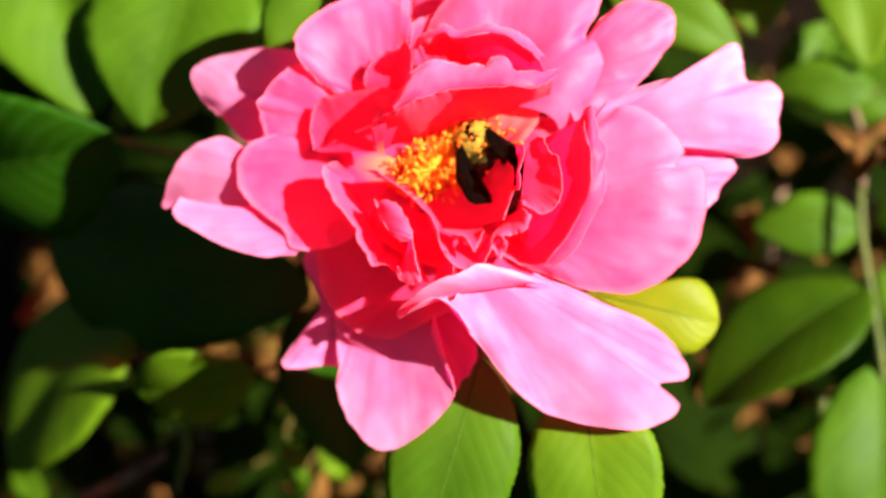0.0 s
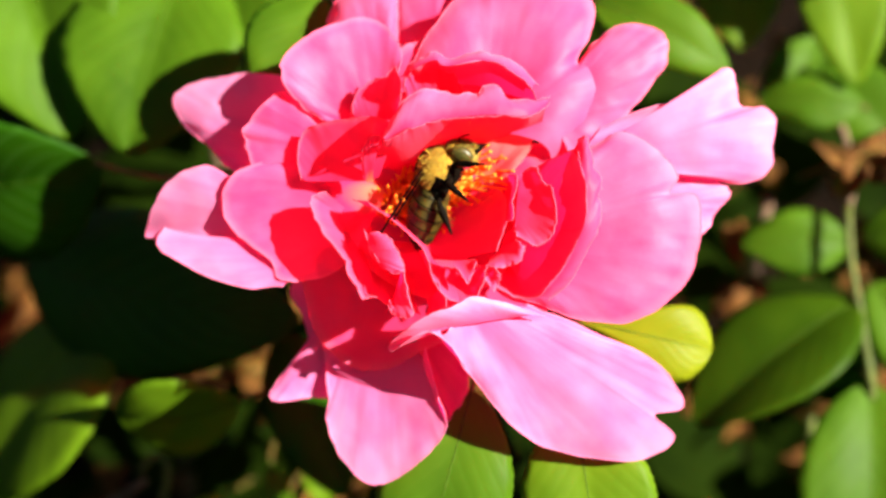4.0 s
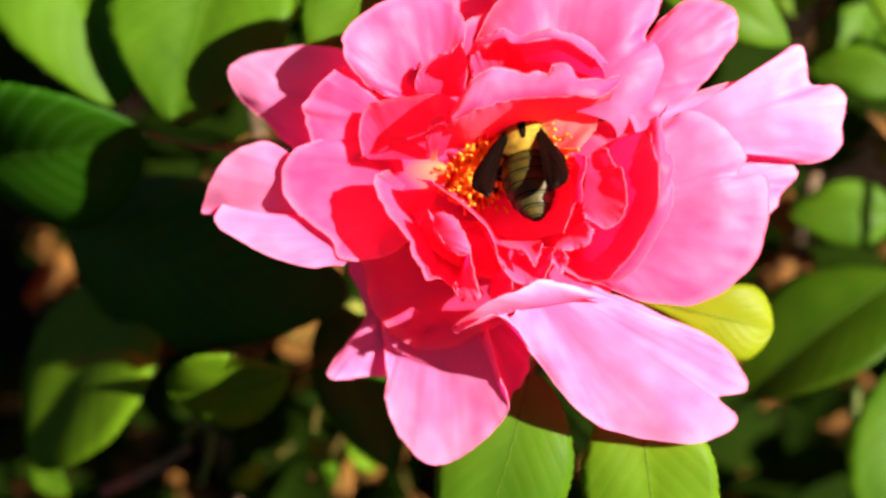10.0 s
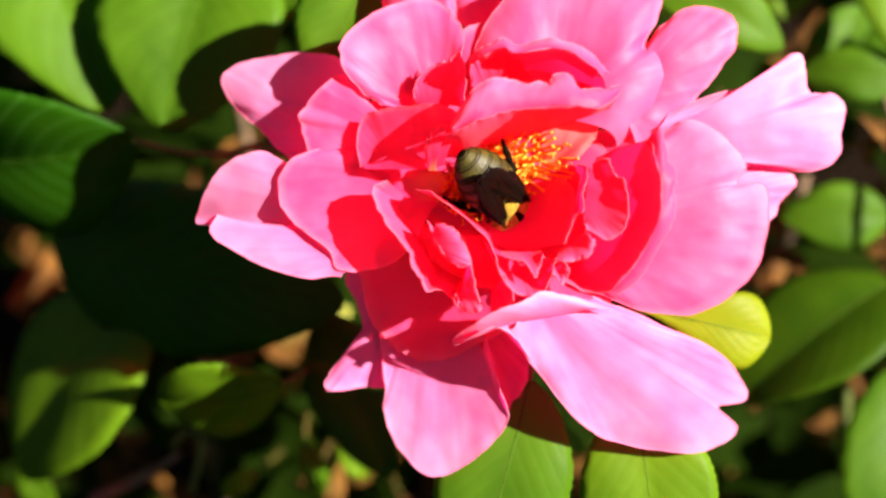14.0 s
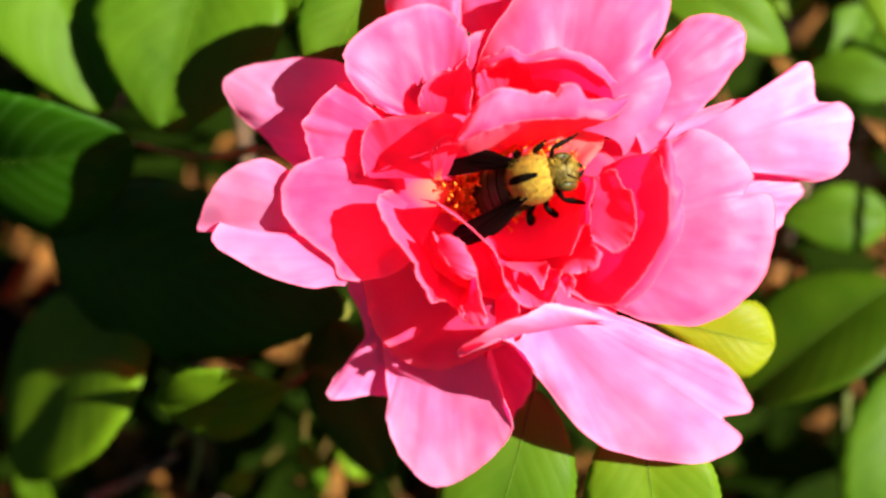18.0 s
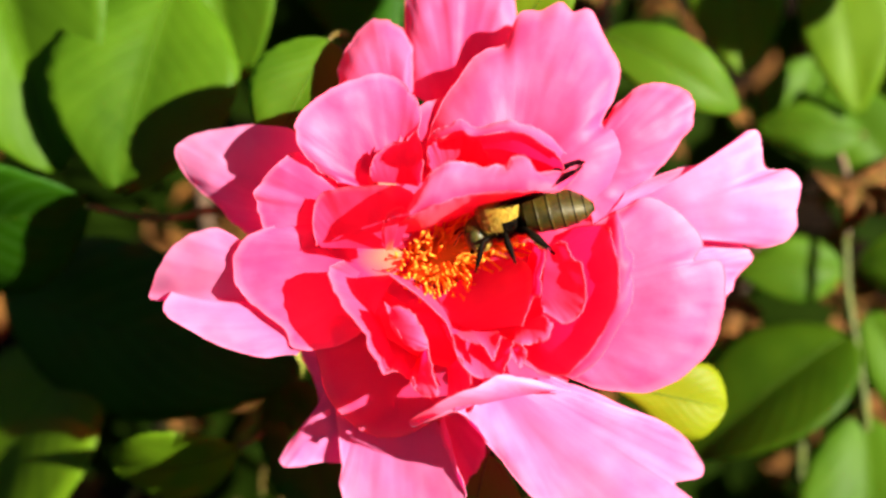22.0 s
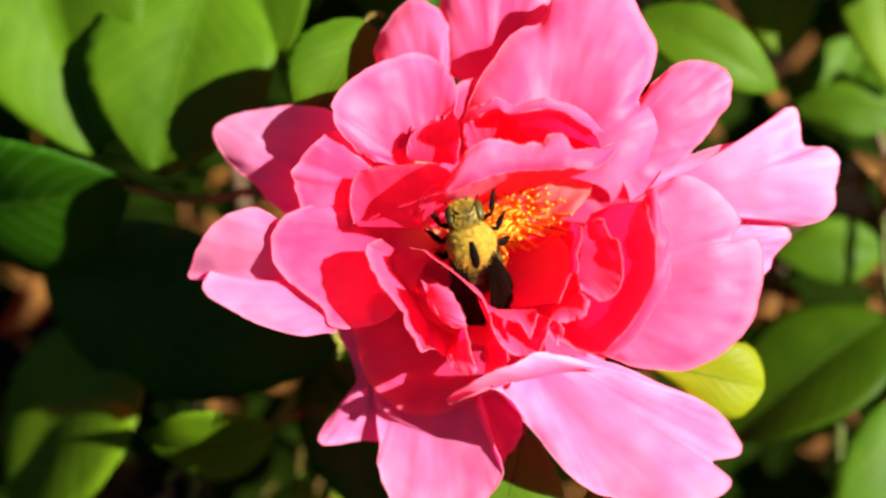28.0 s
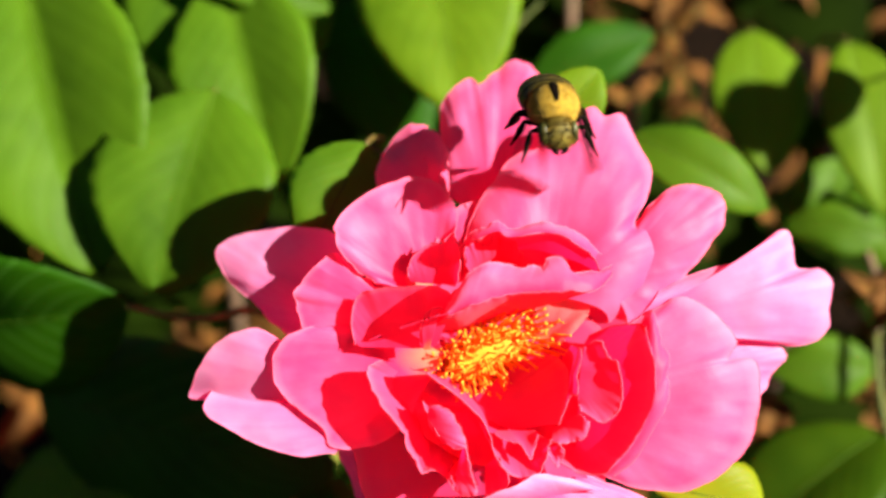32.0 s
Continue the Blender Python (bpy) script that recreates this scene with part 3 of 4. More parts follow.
petal('deep', [(5.5, 6, -8.8)], [(-7.6, 10.6, 0.8), (-4.8, 9.9, 2.8), (-1.2, 7.2, 3.5), (2.3, 4.3, 3.5), (5.7, 0.8, 3.5), (7.2, -4.1, 4.5), (9.4, -8.5, 5.5), (8.4, -11, 5.5), (5.5, -12, 4)], -2, 1.5, 0.5, False, 4.5)
petal('deep', [(6.6, 2.9, -10.1)], [(-13.2, 6, -8.8), (-17.6, 1.6, -9.8), (-18.4, -6, -11.5), (-15.8, -14.5, -13), (-9.5, -20, -13), (-2.5, -20.5, -12), (3.5, -17.5, -10), (9.6, -14.7, -7.4), (18.8, -10.5, -6.7), (27.1, -10.6, -7.4), (27.1, 0.8, -7.4)], 0, 0, 0.5)
petal('deep', [(-5.2, 13.7, -1), (-3.8, 13.7, -1)], [(-5.6, 15.1, 0), (-5.7, 17.1, 2.5), (-5.3, 19.1, 4.5), (-4.4, 20.4, 6), (-3.2, 21.1, 7), (-2, 21.1, 7), (-2.3, 20.5, 6), (-3.5, 19.9, 5), (-4.3, 18.5, 3), (-4.2, 15.8, 0.5)], 0.3, 0.3, 0.1, True)
petal('deep', [(19.3, 13.2, -12), (21.9, 11.8, -12)], [(18.7, 16.5, -11), (21.7, 19.6, -10), (25.2, 21.5, -8), (30.7, 20.9, -7), (32.3, 17.2, -6), (29.2, 13.1, -6), (24.4, 11, -9)], 0, 0, 0.3)
petal('deep', [(7.6, 8.1, -10.8)], [(-10.1, 6, -8.8), (-10.6, 13.2, -8.8), (-3.9, 21.6, -8.8), (7.6, 23.6, -8.8), (21.1, 21.6, -8.8), (28.3, 16.3, -8.1), (25.1, 10.1, -7.4), (24, 2.8, -6.7), (17.8, -4.3, -6), (7.5, -7.5, -6.7), (-1.8, -4.4, -7.4), (-9, 1.8, -8.1), (-10.1, 6, -8.8), (-10.4, 10.1, -8.8)], -1, 0, 0.3)


def stamens():
    """A crowd of curved filaments with small anthers on a low dome."""
    rng = random.Random(11)
    kinds = []
    for k in range(8):
        bend, tall = rng.uniform(0.6, 2.8), rng.uniform(4.0, 8.5)
        line = [mm((bend * (s * s), rng.uniform(-0.15, 0.15), tall * s)) for s in (0, 0.25, 0.5, 0.75, 1)]
        bm = bmesh.new()
        tube(bm, line, taper(0.00022, 0.00016, 5), 5)
        shaft = bpy.data.meshes.new("filament")
        bm.to_mesh(shaft)
        bm.free()
        shaft.materials.append(FILAMENT)
        bm = bmesh.new()
        ball(bm, line[-1], (0.00044, 0.00022, 0.00020), Euler((0, rng.uniform(-0.8, 0.8), rng.uniform(0, 3))).to_matrix().to_4x4(), (6, 5))
        tip = bpy.data.meshes.new("anther")
        bm.to_mesh(tip)
        bm.free()
        tip.materials.append(ANTHER)
        kinds.append((shaft, tip))
    bm = bmesh.new()
    ball(bm, mm((6.4, 13.0, -12.2)), mm((9.4, 4.6, 3.4)), Matrix.Rotation(0.4, 4, "Z"), (18, 12))
    part("stamen_disc", bm, FILAMENT, rose, "orange disc that bears the stamens")
    for k in range(290):
        a, r = k * 2.39996, math.sqrt(k / 290)
        u, v = 11.8 * r * math.cos(a) + rng.uniform(-0.7, 0.7), 4.8 * r * math.sin(a) + rng.uniform(-0.7, 0.7)
        x, y = 6.0 + 0.92 * u - 0.39 * v, 13.3 + 0.39 * u + 0.92 * v
        shaft, tip = rng.choice(kinds)
        rod = new("stamen", shaft)
        rod.parent = rose
        rod.matrix_local = Matrix.Translation(mm((x, y, -12.5))) @ Euler((0, 0.12 + 0.35 * r, a + rng.uniform(-0.6, 0.6)), "ZYX").to_matrix().to_4x4() @ Matrix.Scale(rng.uniform(0.8, 1.15), 4)
        head = new("anther", tip)
        head.parent = rod


stamens()


def rose_base():
    """The green cup, the sepals and the stalk behind the petals."""
    bm = bmesh.new()
    ball(bm, mm((5, 6, -17)), mm((8, 8, 6)))
    part("receptacle", bm, TWIG, rose)
    bm = bmesh.new()
    tube(bm, spline([mm(p) for p in ((5, 6, -18), (7, -4, -45), (4, -40, -95), (0, -120, -170), (0, -212, -218))], 24), taper(0.0024, 0.0030, 24), 10)
    part("stalk", bm, TWIG, rose)
    for k in range(5):
        a = k * 2 * math.pi / 5 + 0.3
        bm = bmesh.new()
        rows = []
        for i in range(9):
            s = i / 8
            w = 4.2 * (1 - s) ** 0.8 * (0.55 + s)
            mid = Vector((5 + math.cos(a) * (5 + 21 * s), 6 + math.sin(a) * (5 + 21 * s), -19 - 6 * s * s))
            rows.append([mm(mid + Vector((-math.sin(a), math.cos(a), 0)) * w * t + Vector((0, 0, 0.8 * t * t))) for t in (-1, -0.5, 0, 0.5, 1)])
        grid(bm, rows, lambda i, j: (j / 4, i / 8))
        thick(part("sepal", bm, GREEN, rose), 0.0004)


rose_base()

# ---------------------------------------------------------------- leaves
LOOKS = {
    "dry": (DRY, "curled brown dead leaf low in the bush"),
    "mid": (HALF_SHADE_GREEN, "rose leaf with its green darkened for half shade"),
    "green": (GREEN, "mid-green rose leaf with a toothed edge"),
    "light": (LIGHT, "light green rose leaf in the sun"),
    "dark": (SHADE_GREEN, "rose leaf with its green darkened for shade"),
    "yellow": (YOUNG, "young yellow-green rose leaf glowing in the sun"),
}


def blade(bm, base, tip, half, fold, droop, roll, seed, fine=True, shape=0.82):
    """A toothed oval leaf blade from base to tip; returns its midrib."""
    base, tip = Vector(base), Vector(tip)
    axis = tip - base
    length = axis.length
    axis.normalize()
    out = (Vector((0, 0, 1)) - axis * axis.z).normalized()
    out.rotate(Matrix.Rotation(radians(roll), 3, axis))
    side = out.cross(axis)
    n, half_cuts = (46, 7) if fine else (10, 2)
    rows, rib = [], []
    bow = noise.noise((seed, 1, 1)) * 0.06 * length
    for i in range(n + 1):
        t = i / n
        w = half * (math.sin(math.pi * min(1, t ** shape * 0.985 + 0.008)) ** 0.72)
        tooth = 1 + (0.035 * ((t * 21) % 1) if fine else 0)
        mid = base + axis * length * t + side * bow * math.sin(math.pi * t) + out * (-droop * (2 * t - 1) ** 2 + droop * 0.6)
        rib.append(mid)
        row = []
        for j in range(-half_cuts, half_cuts + 1):
            q = j / half_cuts
            ripple = 0.2 * math.sin((t * 9 - abs(q) * 3.5) * 2 * math.pi) * abs(q) * (1 - t * 0.5) if fine else 0
            wavy = 1.0 * noise.noise((t * 3 + seed, q * 1.5, seed)) * abs(q)
            spread = w * (tooth if abs(q) == 1 else 1)
            row.append(mid + side * q * spread * math.cos(radians(fold)) + axis * abs(q) ** 2 * w * 0.10
                       + out * (abs(q) * spread * math.sin(radians(fold)) - abs(q) ** 3 * spread * 0.16 + ripple + wavy))
        rows.append(row)
    grid(bm, [[p * 0.001 for p in row] for row in rows], lambda i, j: (j / (2 * half_cuts), i / n))
    return rib, out


def leaf(base, tip, half, fold, droop, roll, look_name, group, shape=0.82):
    material, label = LOOKS[look_name]
    ob = tagged(new("dead_leaf" if look_name == "dry" else "leaf"), label, "leaf", group)
    seed = base[0] * 0.37 + tip[1] * 0.11
    origin = Vector(base)
    ob.matrix_world = FACE @ Matrix.Translation(mm(base))
    bm = bmesh.new()
    rib, out = blade(bm, (0, 0, 0), Vector(tip) - origin, half, fold, droop, roll, seed, True, shape)
    thick(part("blade", bm, material, ob), 0.0003)
    bm = bmesh.new()
    tube(bm, [(p + out * 0.12) * 0.001 for p in rib[:-3]], taper(0.00022, 0.00008, len(rib) - 3), 6)
    part("midrib", bm, RIB, ob, "paler midrib")
    bm = bmesh.new()
    way = (rib[0] - rib[4]).normalized()
    tube(bm, [mm(rib[0] + way * s + Vector((0, 0, -0.5 * s * s))) for s in (-1.0, 0, 1.5, 3, 4.5, 6)], taper(0.0004, 0.0008, 6), 6)
    part("petiole", bm, JOINT, ob)
    return ob


leaf((-100.2, 104.7, -59), (-79.5, 31.7, -53), 26.5, 28, 4, 0, 'green', 'broad rose leaves')
leaf((-53.7, 73, -54), (-64.6, 26.7, -48), 21, 16, 4, 0, 'green', 'broad rose leaves')
leaf((-53.6, 102.6, -66), (-39.7, 51.8, -58), 18.2, 26, 4, 0, 'green', 'broad rose leaves')
leaf((-17.2, 55.6, -25), (-28.1, 32.8, -22), 10.3, 10, 3, 0, 'green', 'broad rose leaves')
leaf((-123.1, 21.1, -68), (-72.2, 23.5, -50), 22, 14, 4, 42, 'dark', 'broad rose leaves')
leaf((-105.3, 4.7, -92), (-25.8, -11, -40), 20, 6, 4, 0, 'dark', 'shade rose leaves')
# The lighter leaf green here makes up for sun that only grazes these leaves.
leaf((-78.0, -7.0, -79), (-109.1, -53.3, -79), 29, 8, 4, 45, 'light', 'shade rose leaves')
leaf((-38.7, -29.5, -48), (-66.4, -33.1, -50), 12.5, 8, 3, -45, 'light', 'shade rose leaves', 1.0)
leaf((35.0, -11.5, -24), (61.4, -17.6, -26), 7.6, 6, 2, 0, 'yellow', 'young rose leaves', 2.2)
leaf((16.6, 53.7, -30), (30.1, 70.5, -26), 6.6, 8, 2, 0, 'light', 'young rose leaves', 1.15)
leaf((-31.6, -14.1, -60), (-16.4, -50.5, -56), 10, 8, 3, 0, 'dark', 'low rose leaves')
leaf((-93.5, -8.1, -92), (-80.4, -21.6, -95), 1.3, 5, 1, 0, 'green', 'strip rose leaves')
leaf((13.4, -25, -15.5), (1.4, -66, -17), 12.6, 4, 4, 0, 'green', 'low rose leaves')
leaf((33.3, -28.6, -17), (38.1, -68, -19), 12.9, 8, 4, 0, 'light', 'low rose leaves')
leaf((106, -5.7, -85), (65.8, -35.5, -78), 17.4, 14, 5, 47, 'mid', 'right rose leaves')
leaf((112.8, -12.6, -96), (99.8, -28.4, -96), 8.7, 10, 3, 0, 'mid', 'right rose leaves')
leaf((109.1, -26.8, -82), (104.2, -82.5, -78), 18.6, 18, 5, 0, 'green', 'right rose leaves')
leaf((111.3, -2.3, -86), (132.9, -33.1, -86), 9.8, 10, 3, 0, 'green', 'right rose leaves')
leaf((108.8, 8.4, -95), (81.7, 9.1, -96), 8.4, 8, 3, 0, 'green', 'right rose leaves')
leaf((112.4, 9.8, -95), (136.1, 11.8, -90), 8.6, 8, 3, 0, 'green', 'right rose leaves')
leaf((110.6, 42.7, -88), (86, 45.3, -92), 7, 8, 3, 0, 'green', 'topright rose leaves')
leaf((41.6, 62, -55), (71.7, 45.1, -55), 7.8, 8, 4, 0, 'green', 'topright rose leaves')
leaf((80.6, 98.4, -100), (82.9, 59.5, -95), 12.9, 6, 3, 0, 'light', 'topright rose leaves')
leaf((102.2, 91.9, -88), (108.5, 47.7, -84), 11.3, 10, 3, 0, 'light', 'topright rose leaves')
leaf((92, 43.4, -104), (105.3, 64.1, -104), 8.9, 10, 3, 0, 'green', 'topright rose leaves')
leaf((122.7, 30.4, -92), (104.1, 56.7, -96), 10, 10, 3, 0, 'green', 'topright rose leaves')
leaf((-8.3, 126.2, -74), (2.4, 69.7, -64), 20, 8, 4, 0, 'light', 'top rose leaves')
# A dark leaf shape in place of the shadow on the top leaf.
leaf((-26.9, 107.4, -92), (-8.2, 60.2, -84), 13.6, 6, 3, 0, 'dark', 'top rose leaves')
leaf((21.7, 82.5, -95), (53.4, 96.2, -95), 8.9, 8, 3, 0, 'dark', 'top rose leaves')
# Out of view: added to cast the round shadow on a top-right leaf.
leaf((157.6, 96.5, -36), (134.3, 90.7, -36), 9.9, 8, 3, 0, 'green', 'right rose leaves')
leaf((-67.5, 111.7, -60), (-28.5, 94.5, -66), 8.9, 10, 3, 0, 'green', 'top rose leaves')
leaf((-71.4, 87.9, -88), (-58.3, 94.2, -86), 6.0, 6, 2, 0, 'light', 'top rose leaves')
leaf((56.7, 112.6, -148), (56.3, 99.3, -140), 4.7, 39, 7, -22, 'dry', 'dead rose leaves')
leaf((60.7, 121.1, -144), (48.2, 117.7, -127), 4.5, 39, 7, -24, 'dry', 'dead rose leaves')
leaf((67, 92.5, -128), (64.1, 81.4, -147), 3.8, 35, 6, -25, 'dry', 'dead rose leaves')
leaf((54.5, 86.2, -136), (38.4, 84.6, -142), 4.6, 32, 8, 27, 'dry', 'dead rose leaves')
leaf((64.8, 103.2, -146), (50.6, 102.7, -142), 4.5, 16, 3, 10, 'dry', 'dead rose leaves')
leaf((64.2, 102.8, -126), (65.4, 95.8, -145), 3.5, 21, 6, -17, 'dry', 'dead rose leaves')
leaf((70, 109.6, -128), (64.8, 103.9, -147), 2.7, 21, 7, 9, 'dry', 'dead rose leaves')
leaf((62.8, 122.1, -148), (61.3, 103.9, -133), 4.7, 43, 7, 36, 'dry', 'dead rose leaves')
leaf((60.4, 85.6, -140), (73.8, 80.7, -127), 4, 39, 4, -24, 'dry', 'dead rose leaves')
leaf((56.6, 111.3, -142), (40.3, 107, -149), 2.7, 20, 7, -10, 'dry', 'dead rose leaves')
leaf((56.1, 86.2, -145), (53.2, 74, -148), 2.8, 20, 7, -28, 'dry', 'dead rose leaves')
leaf((67, 118.7, -147), (82.8, 110.8, -137), 4.5, 27, 8, -1, 'dry', 'dead rose leaves')
leaf((64.2, 126.9, -144), (62, 108.6, -128), 4.5, 29, 3, -19, 'dry', 'dead rose leaves')
leaf((59.2, 119.1, -146), (60.2, 102, -148), 4.7, 31, 8, -7, 'dry', 'dead rose leaves')
leaf((110.6, 118.3, -145), (126.8, 130.9, -154), 3.2, 41, 8, 33, 'dry', 'dead rose leaves')
leaf((108.1, 115.7, -137), (102.4, 104.6, -144), 4.1, 35, 4, 33, 'dry', 'dead rose leaves')
leaf((95.7, 114.3, -140), (117.7, 124.2, -155), 4.6, 18, 8, 13, 'dry', 'dead rose leaves')
leaf((97.5, 118.4, -139), (109.3, 111.5, -134), 3.1, 15, 8, -38, 'dry', 'dead rose leaves')
leaf((95.3, 114.9, -135), (109.1, 129.1, -143), 4.6, 21, 7, -13, 'dry', 'dead rose leaves')
leaf((116.8, 126.3, -156), (128.2, 135.4, -156), 4.1, 29, 8, 8, 'dry', 'dead rose leaves')
leaf((-68.7, -26.3, -136), (-57.7, -33.2, -116), 3.8, 17, 6, -9, 'dry', 'dead rose leaves')
leaf((-52.4, -24.6, -115), (-62.9, -29.4, -132), 2.6, 40, 5, 23, 'dry', 'dead rose leaves')
leaf((-53.7, -20.7, -125), (-49.9, -28.5, -128), 3.2, 42, 7, -39, 'dry', 'dead rose leaves')
leaf((-32.6, -57.5, -108), (-37.1, -68.7, -110), 2.7, 27, 7, -17, 'dry', 'dead rose leaves')
leaf((-38, -56.9, -115), (-48, -63.3, -117), 2.8, 43, 6, -27, 'dry', 'dead rose leaves')
leaf((-17.5, -67.3, -117), (-4.6, -74.6, -124), 2.3, 22, 4, 34, 'dry', 'dead rose leaves')
leaf((-22.2, -58.1, -124), (-14.3, -49.9, -109), 2.5, 38, 7, 3, 'dry', 'dead rose leaves')
leaf((-34.1, -63.7, -129), (-25.6, -61.7, -131), 2.7, 18, 3, 39, 'dry', 'dead rose leaves')
leaf((-59.6, -22.0, -146), (-48.2, -32.4, -150), 5, 20, 5, 10, 'dry', 'dead rose leaves')
leaf((-83.3, -22.9, -146), (-68.8, -32.5, -150), 5, 20, 5, 10, 'dry', 'dead rose leaves')
leaf((-68.0, -25.4, -146), (-85.9, -20.6, -150), 5, 20, 5, 10, 'dry', 'dead rose leaves')
leaf((-44.3, -25.3, -146), (-58.5, -20.5, -150), 5, 20, 5, 10, 'dry', 'dead rose leaves')
leaf((88.1, 1.3, -111), (82.2, -14.6, -104), 5.6, 36, 6, 15, 'dry', 'dead rose leaves')
leaf((82.7, 4.9, -106), (83, 16.1, -115), 3.4, 20, 8, -19, 'dry', 'dead rose leaves')
leaf((87.1, -1.7, -117), (76.6, -9.9, -116), 3.4, 41, 3, 36, 'dry', 'dead rose leaves')
leaf((81.5, -1.4, -121), (89.8, -15.9, -113), 4.7, 36, 4, 26, 'dry', 'dead rose leaves')
leaf((110.3, 26.7, -90), (121.1, 26.2, -79), 4.5, 32, 3, 9, 'dry', 'dead rose leaves')
leaf((106.3, 28.6, -85), (124.4, 38, -99), 4, 22, 8, 12, 'dry', 'dead rose leaves')
leaf((107.3, 28.2, -79), (103.4, 18.6, -78), 4.5, 41, 6, 15, 'dry', 'dead rose leaves')
leaf((112.2, 26.7, -98), (98.2, 31.8, -82), 3.9, 31, 6, -20, 'dry', 'dead rose leaves')
leaf((-39.2, -46.7, -88), (-35.2, -61.6, -92), 3.4, 20, 3, 0, 'green', 'litter rose leaves')
leaf((-31, -49.1, -90), (-23.8, -57.4, -92), 2.6, 20, 3, 0, 'light', 'litter rose leaves')
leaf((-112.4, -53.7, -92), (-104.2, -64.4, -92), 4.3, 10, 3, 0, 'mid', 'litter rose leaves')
leaf((-53.1, -56.4, -95), (-61.7, -61.5, -95), 2.9, 20, 3, 0, 'yellow', 'litter rose leaves')
leaf((-63.8, 113.8, -72), (-63.3, 77.3, -70), 14.9, 10, 4, 0, 'green', 'top rose leaves')
leaf((-42.9, 122.6, -84), (-35.9, 82.1, -78), 11.7, 10, 4, 0, 'green', 'top rose leaves')
leaf((-98.4, 119.7, -80), (-78.2, 89.7, -76), 12.3, 10, 4, 0, 'green', 'top rose leaves')


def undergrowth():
    """The depth of the bush: many leaves low down, coloured dark for shade, never seen near."""
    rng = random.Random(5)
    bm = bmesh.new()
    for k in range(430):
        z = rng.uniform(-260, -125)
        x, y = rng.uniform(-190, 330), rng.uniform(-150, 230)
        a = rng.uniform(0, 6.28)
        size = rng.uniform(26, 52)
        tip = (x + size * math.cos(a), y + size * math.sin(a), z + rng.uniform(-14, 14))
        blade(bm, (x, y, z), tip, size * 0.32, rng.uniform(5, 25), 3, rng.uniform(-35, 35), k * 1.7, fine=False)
    ob = part("undergrowth", bm, DEPTH_SHADE, None)
    tagged(ob, "leaves deep in the rose bush, green darkened to stand for shade", "foliage", kind="stuff")
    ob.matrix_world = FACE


undergrowth()


def litter():
    """Dry leaf scraps caught among the low branches."""
    rng = random.Random(15)
    bm = bmesh.new()
    for k in range(900):
        z = rng.uniform(-215, -140)
        x, y = rng.uniform(-150, 240), rng.uniform(-130, 190)
        if x < 20 and y > 40:
            continue
        a, size = rng.uniform(0, 6.28), rng.uniform(7, 22)
        tip = (x + size * math.cos(a), y + size * math.sin(a), z + rng.uniform(-8, 8))
        blade(bm, (x, y, z), tip, size * rng.uniform(0.15, 0.35), rng.uniform(10, 50), 3, rng.uniform(-60, 60), k * 1.3, fine=False)
    ob = part("leaf_litter", bm, DRY, None)
    tagged(ob, "brown dry leaf scraps under the rose bush", "litter", kind="stuff")
    ob.matrix_world = FACE


litter()


def unseen_bush():
    """Leaves added out of view towards the sun, shading the depth behind the rose."""
    rng = random.Random(21)
    bm = bmesh.new()
    for k in range(75):
        z = rng.uniform(-85, 10)
        x, y = rng.uniform(118, 270) - 0.35 * z, rng.uniform(-200, -75)
        a = rng.uniform(0, 6.28)
        size = rng.uniform(34, 58)
        dx = size * math.cos(a)
        blade(bm, (max(x, x - dx), y, z), (max(x, x - dx) + dx, y + size * math.sin(a), z + rng.uniform(-14, 14)), size * 0.34, rng.uniform(5, 25), 3, rng.uniform(-35, 35), k * 1.7, fine=False)
    ob = part("bush", bm, GREEN, None)
    tagged(ob, "unseen rose leaves added sunward to shade the depth", "foliage", kind="stuff")
    ob.matrix_world = FACE


unseen_bush()


def twig(points, r0, r1, material, label, name="twig"):
    ob = tagged(new(name), label, "twig")
    ob.matrix_world = FACE @ Matrix.Translation(mm(points[0]))
    bm = bmesh.new()
    tube(bm, spline([mm(Vector(p) - Vector(points[0])) for p in points], 16), taper(r0 * 0.001, r1 * 0.001, 16), 8)
    part("shoot", bm, material, ob)
    return ob


twig([(-69.1, 23.4, -40), (-59.3, 21.1, -44), (-51.1, 21.1, -48), (-42.8, 22.5, -50), (-27.9, 15.9, -60)], 0.7, 1.1, TWIG, 'slender green leaf stalk')
twig([(-36.0, -16.2, -150), (-40.6, -25.5, -150), (-47.4, -34.1, -150), (-54.2, -43.5, -150)], 2.2, 1.6, PALE_TWIG, 'forked yellow-green twig behind the rose')
twig([(106.4, 17.3, -88), (106.3, 4.7, -87), (107.4, -7.2, -85), (108.1, -17.5, -83), (109.1, -27.1, -82), (115.3, -64.3, -95)], 1, 1.3, TWIG, 'upright green stalk of the rose bush')
twig([(9.2, 84, -85), (15.5, 93.8, -85), (23.1, 101.5, -85)], 0.9, 0.5, TWIG, 'pale bare twig with a small bud')
twig([(98.9, -36.1, -100), (98.8, -51.1, -102), (101.9, -75.4, -105)], 1.2, 1.6, TWIG, 'pale green stem in the shade')
twig([(102.8, 48.9, -92), (106.4, 35.9, -90), (108.1, 27.3, -89), (106.8, 17.3, -88)], 0.9, 1, BARK, 'short dry brown twig end')
twig([(-95.5, -63.6, -95), (-82.8, -57.9, -93), (-71.8, -51.2, -92)], 1.6, 1, BARK, 'dry brown twig in the litter')
twig([(-73.2, -49.1, -90), (-69.9, -45.1, -90), (-66.1, -47, -90), (-66.4, -52.6, -90), (-69, -60.8, -92)], 1, 0.9, TWIG, 'bent yellow-green shoot in the litter')
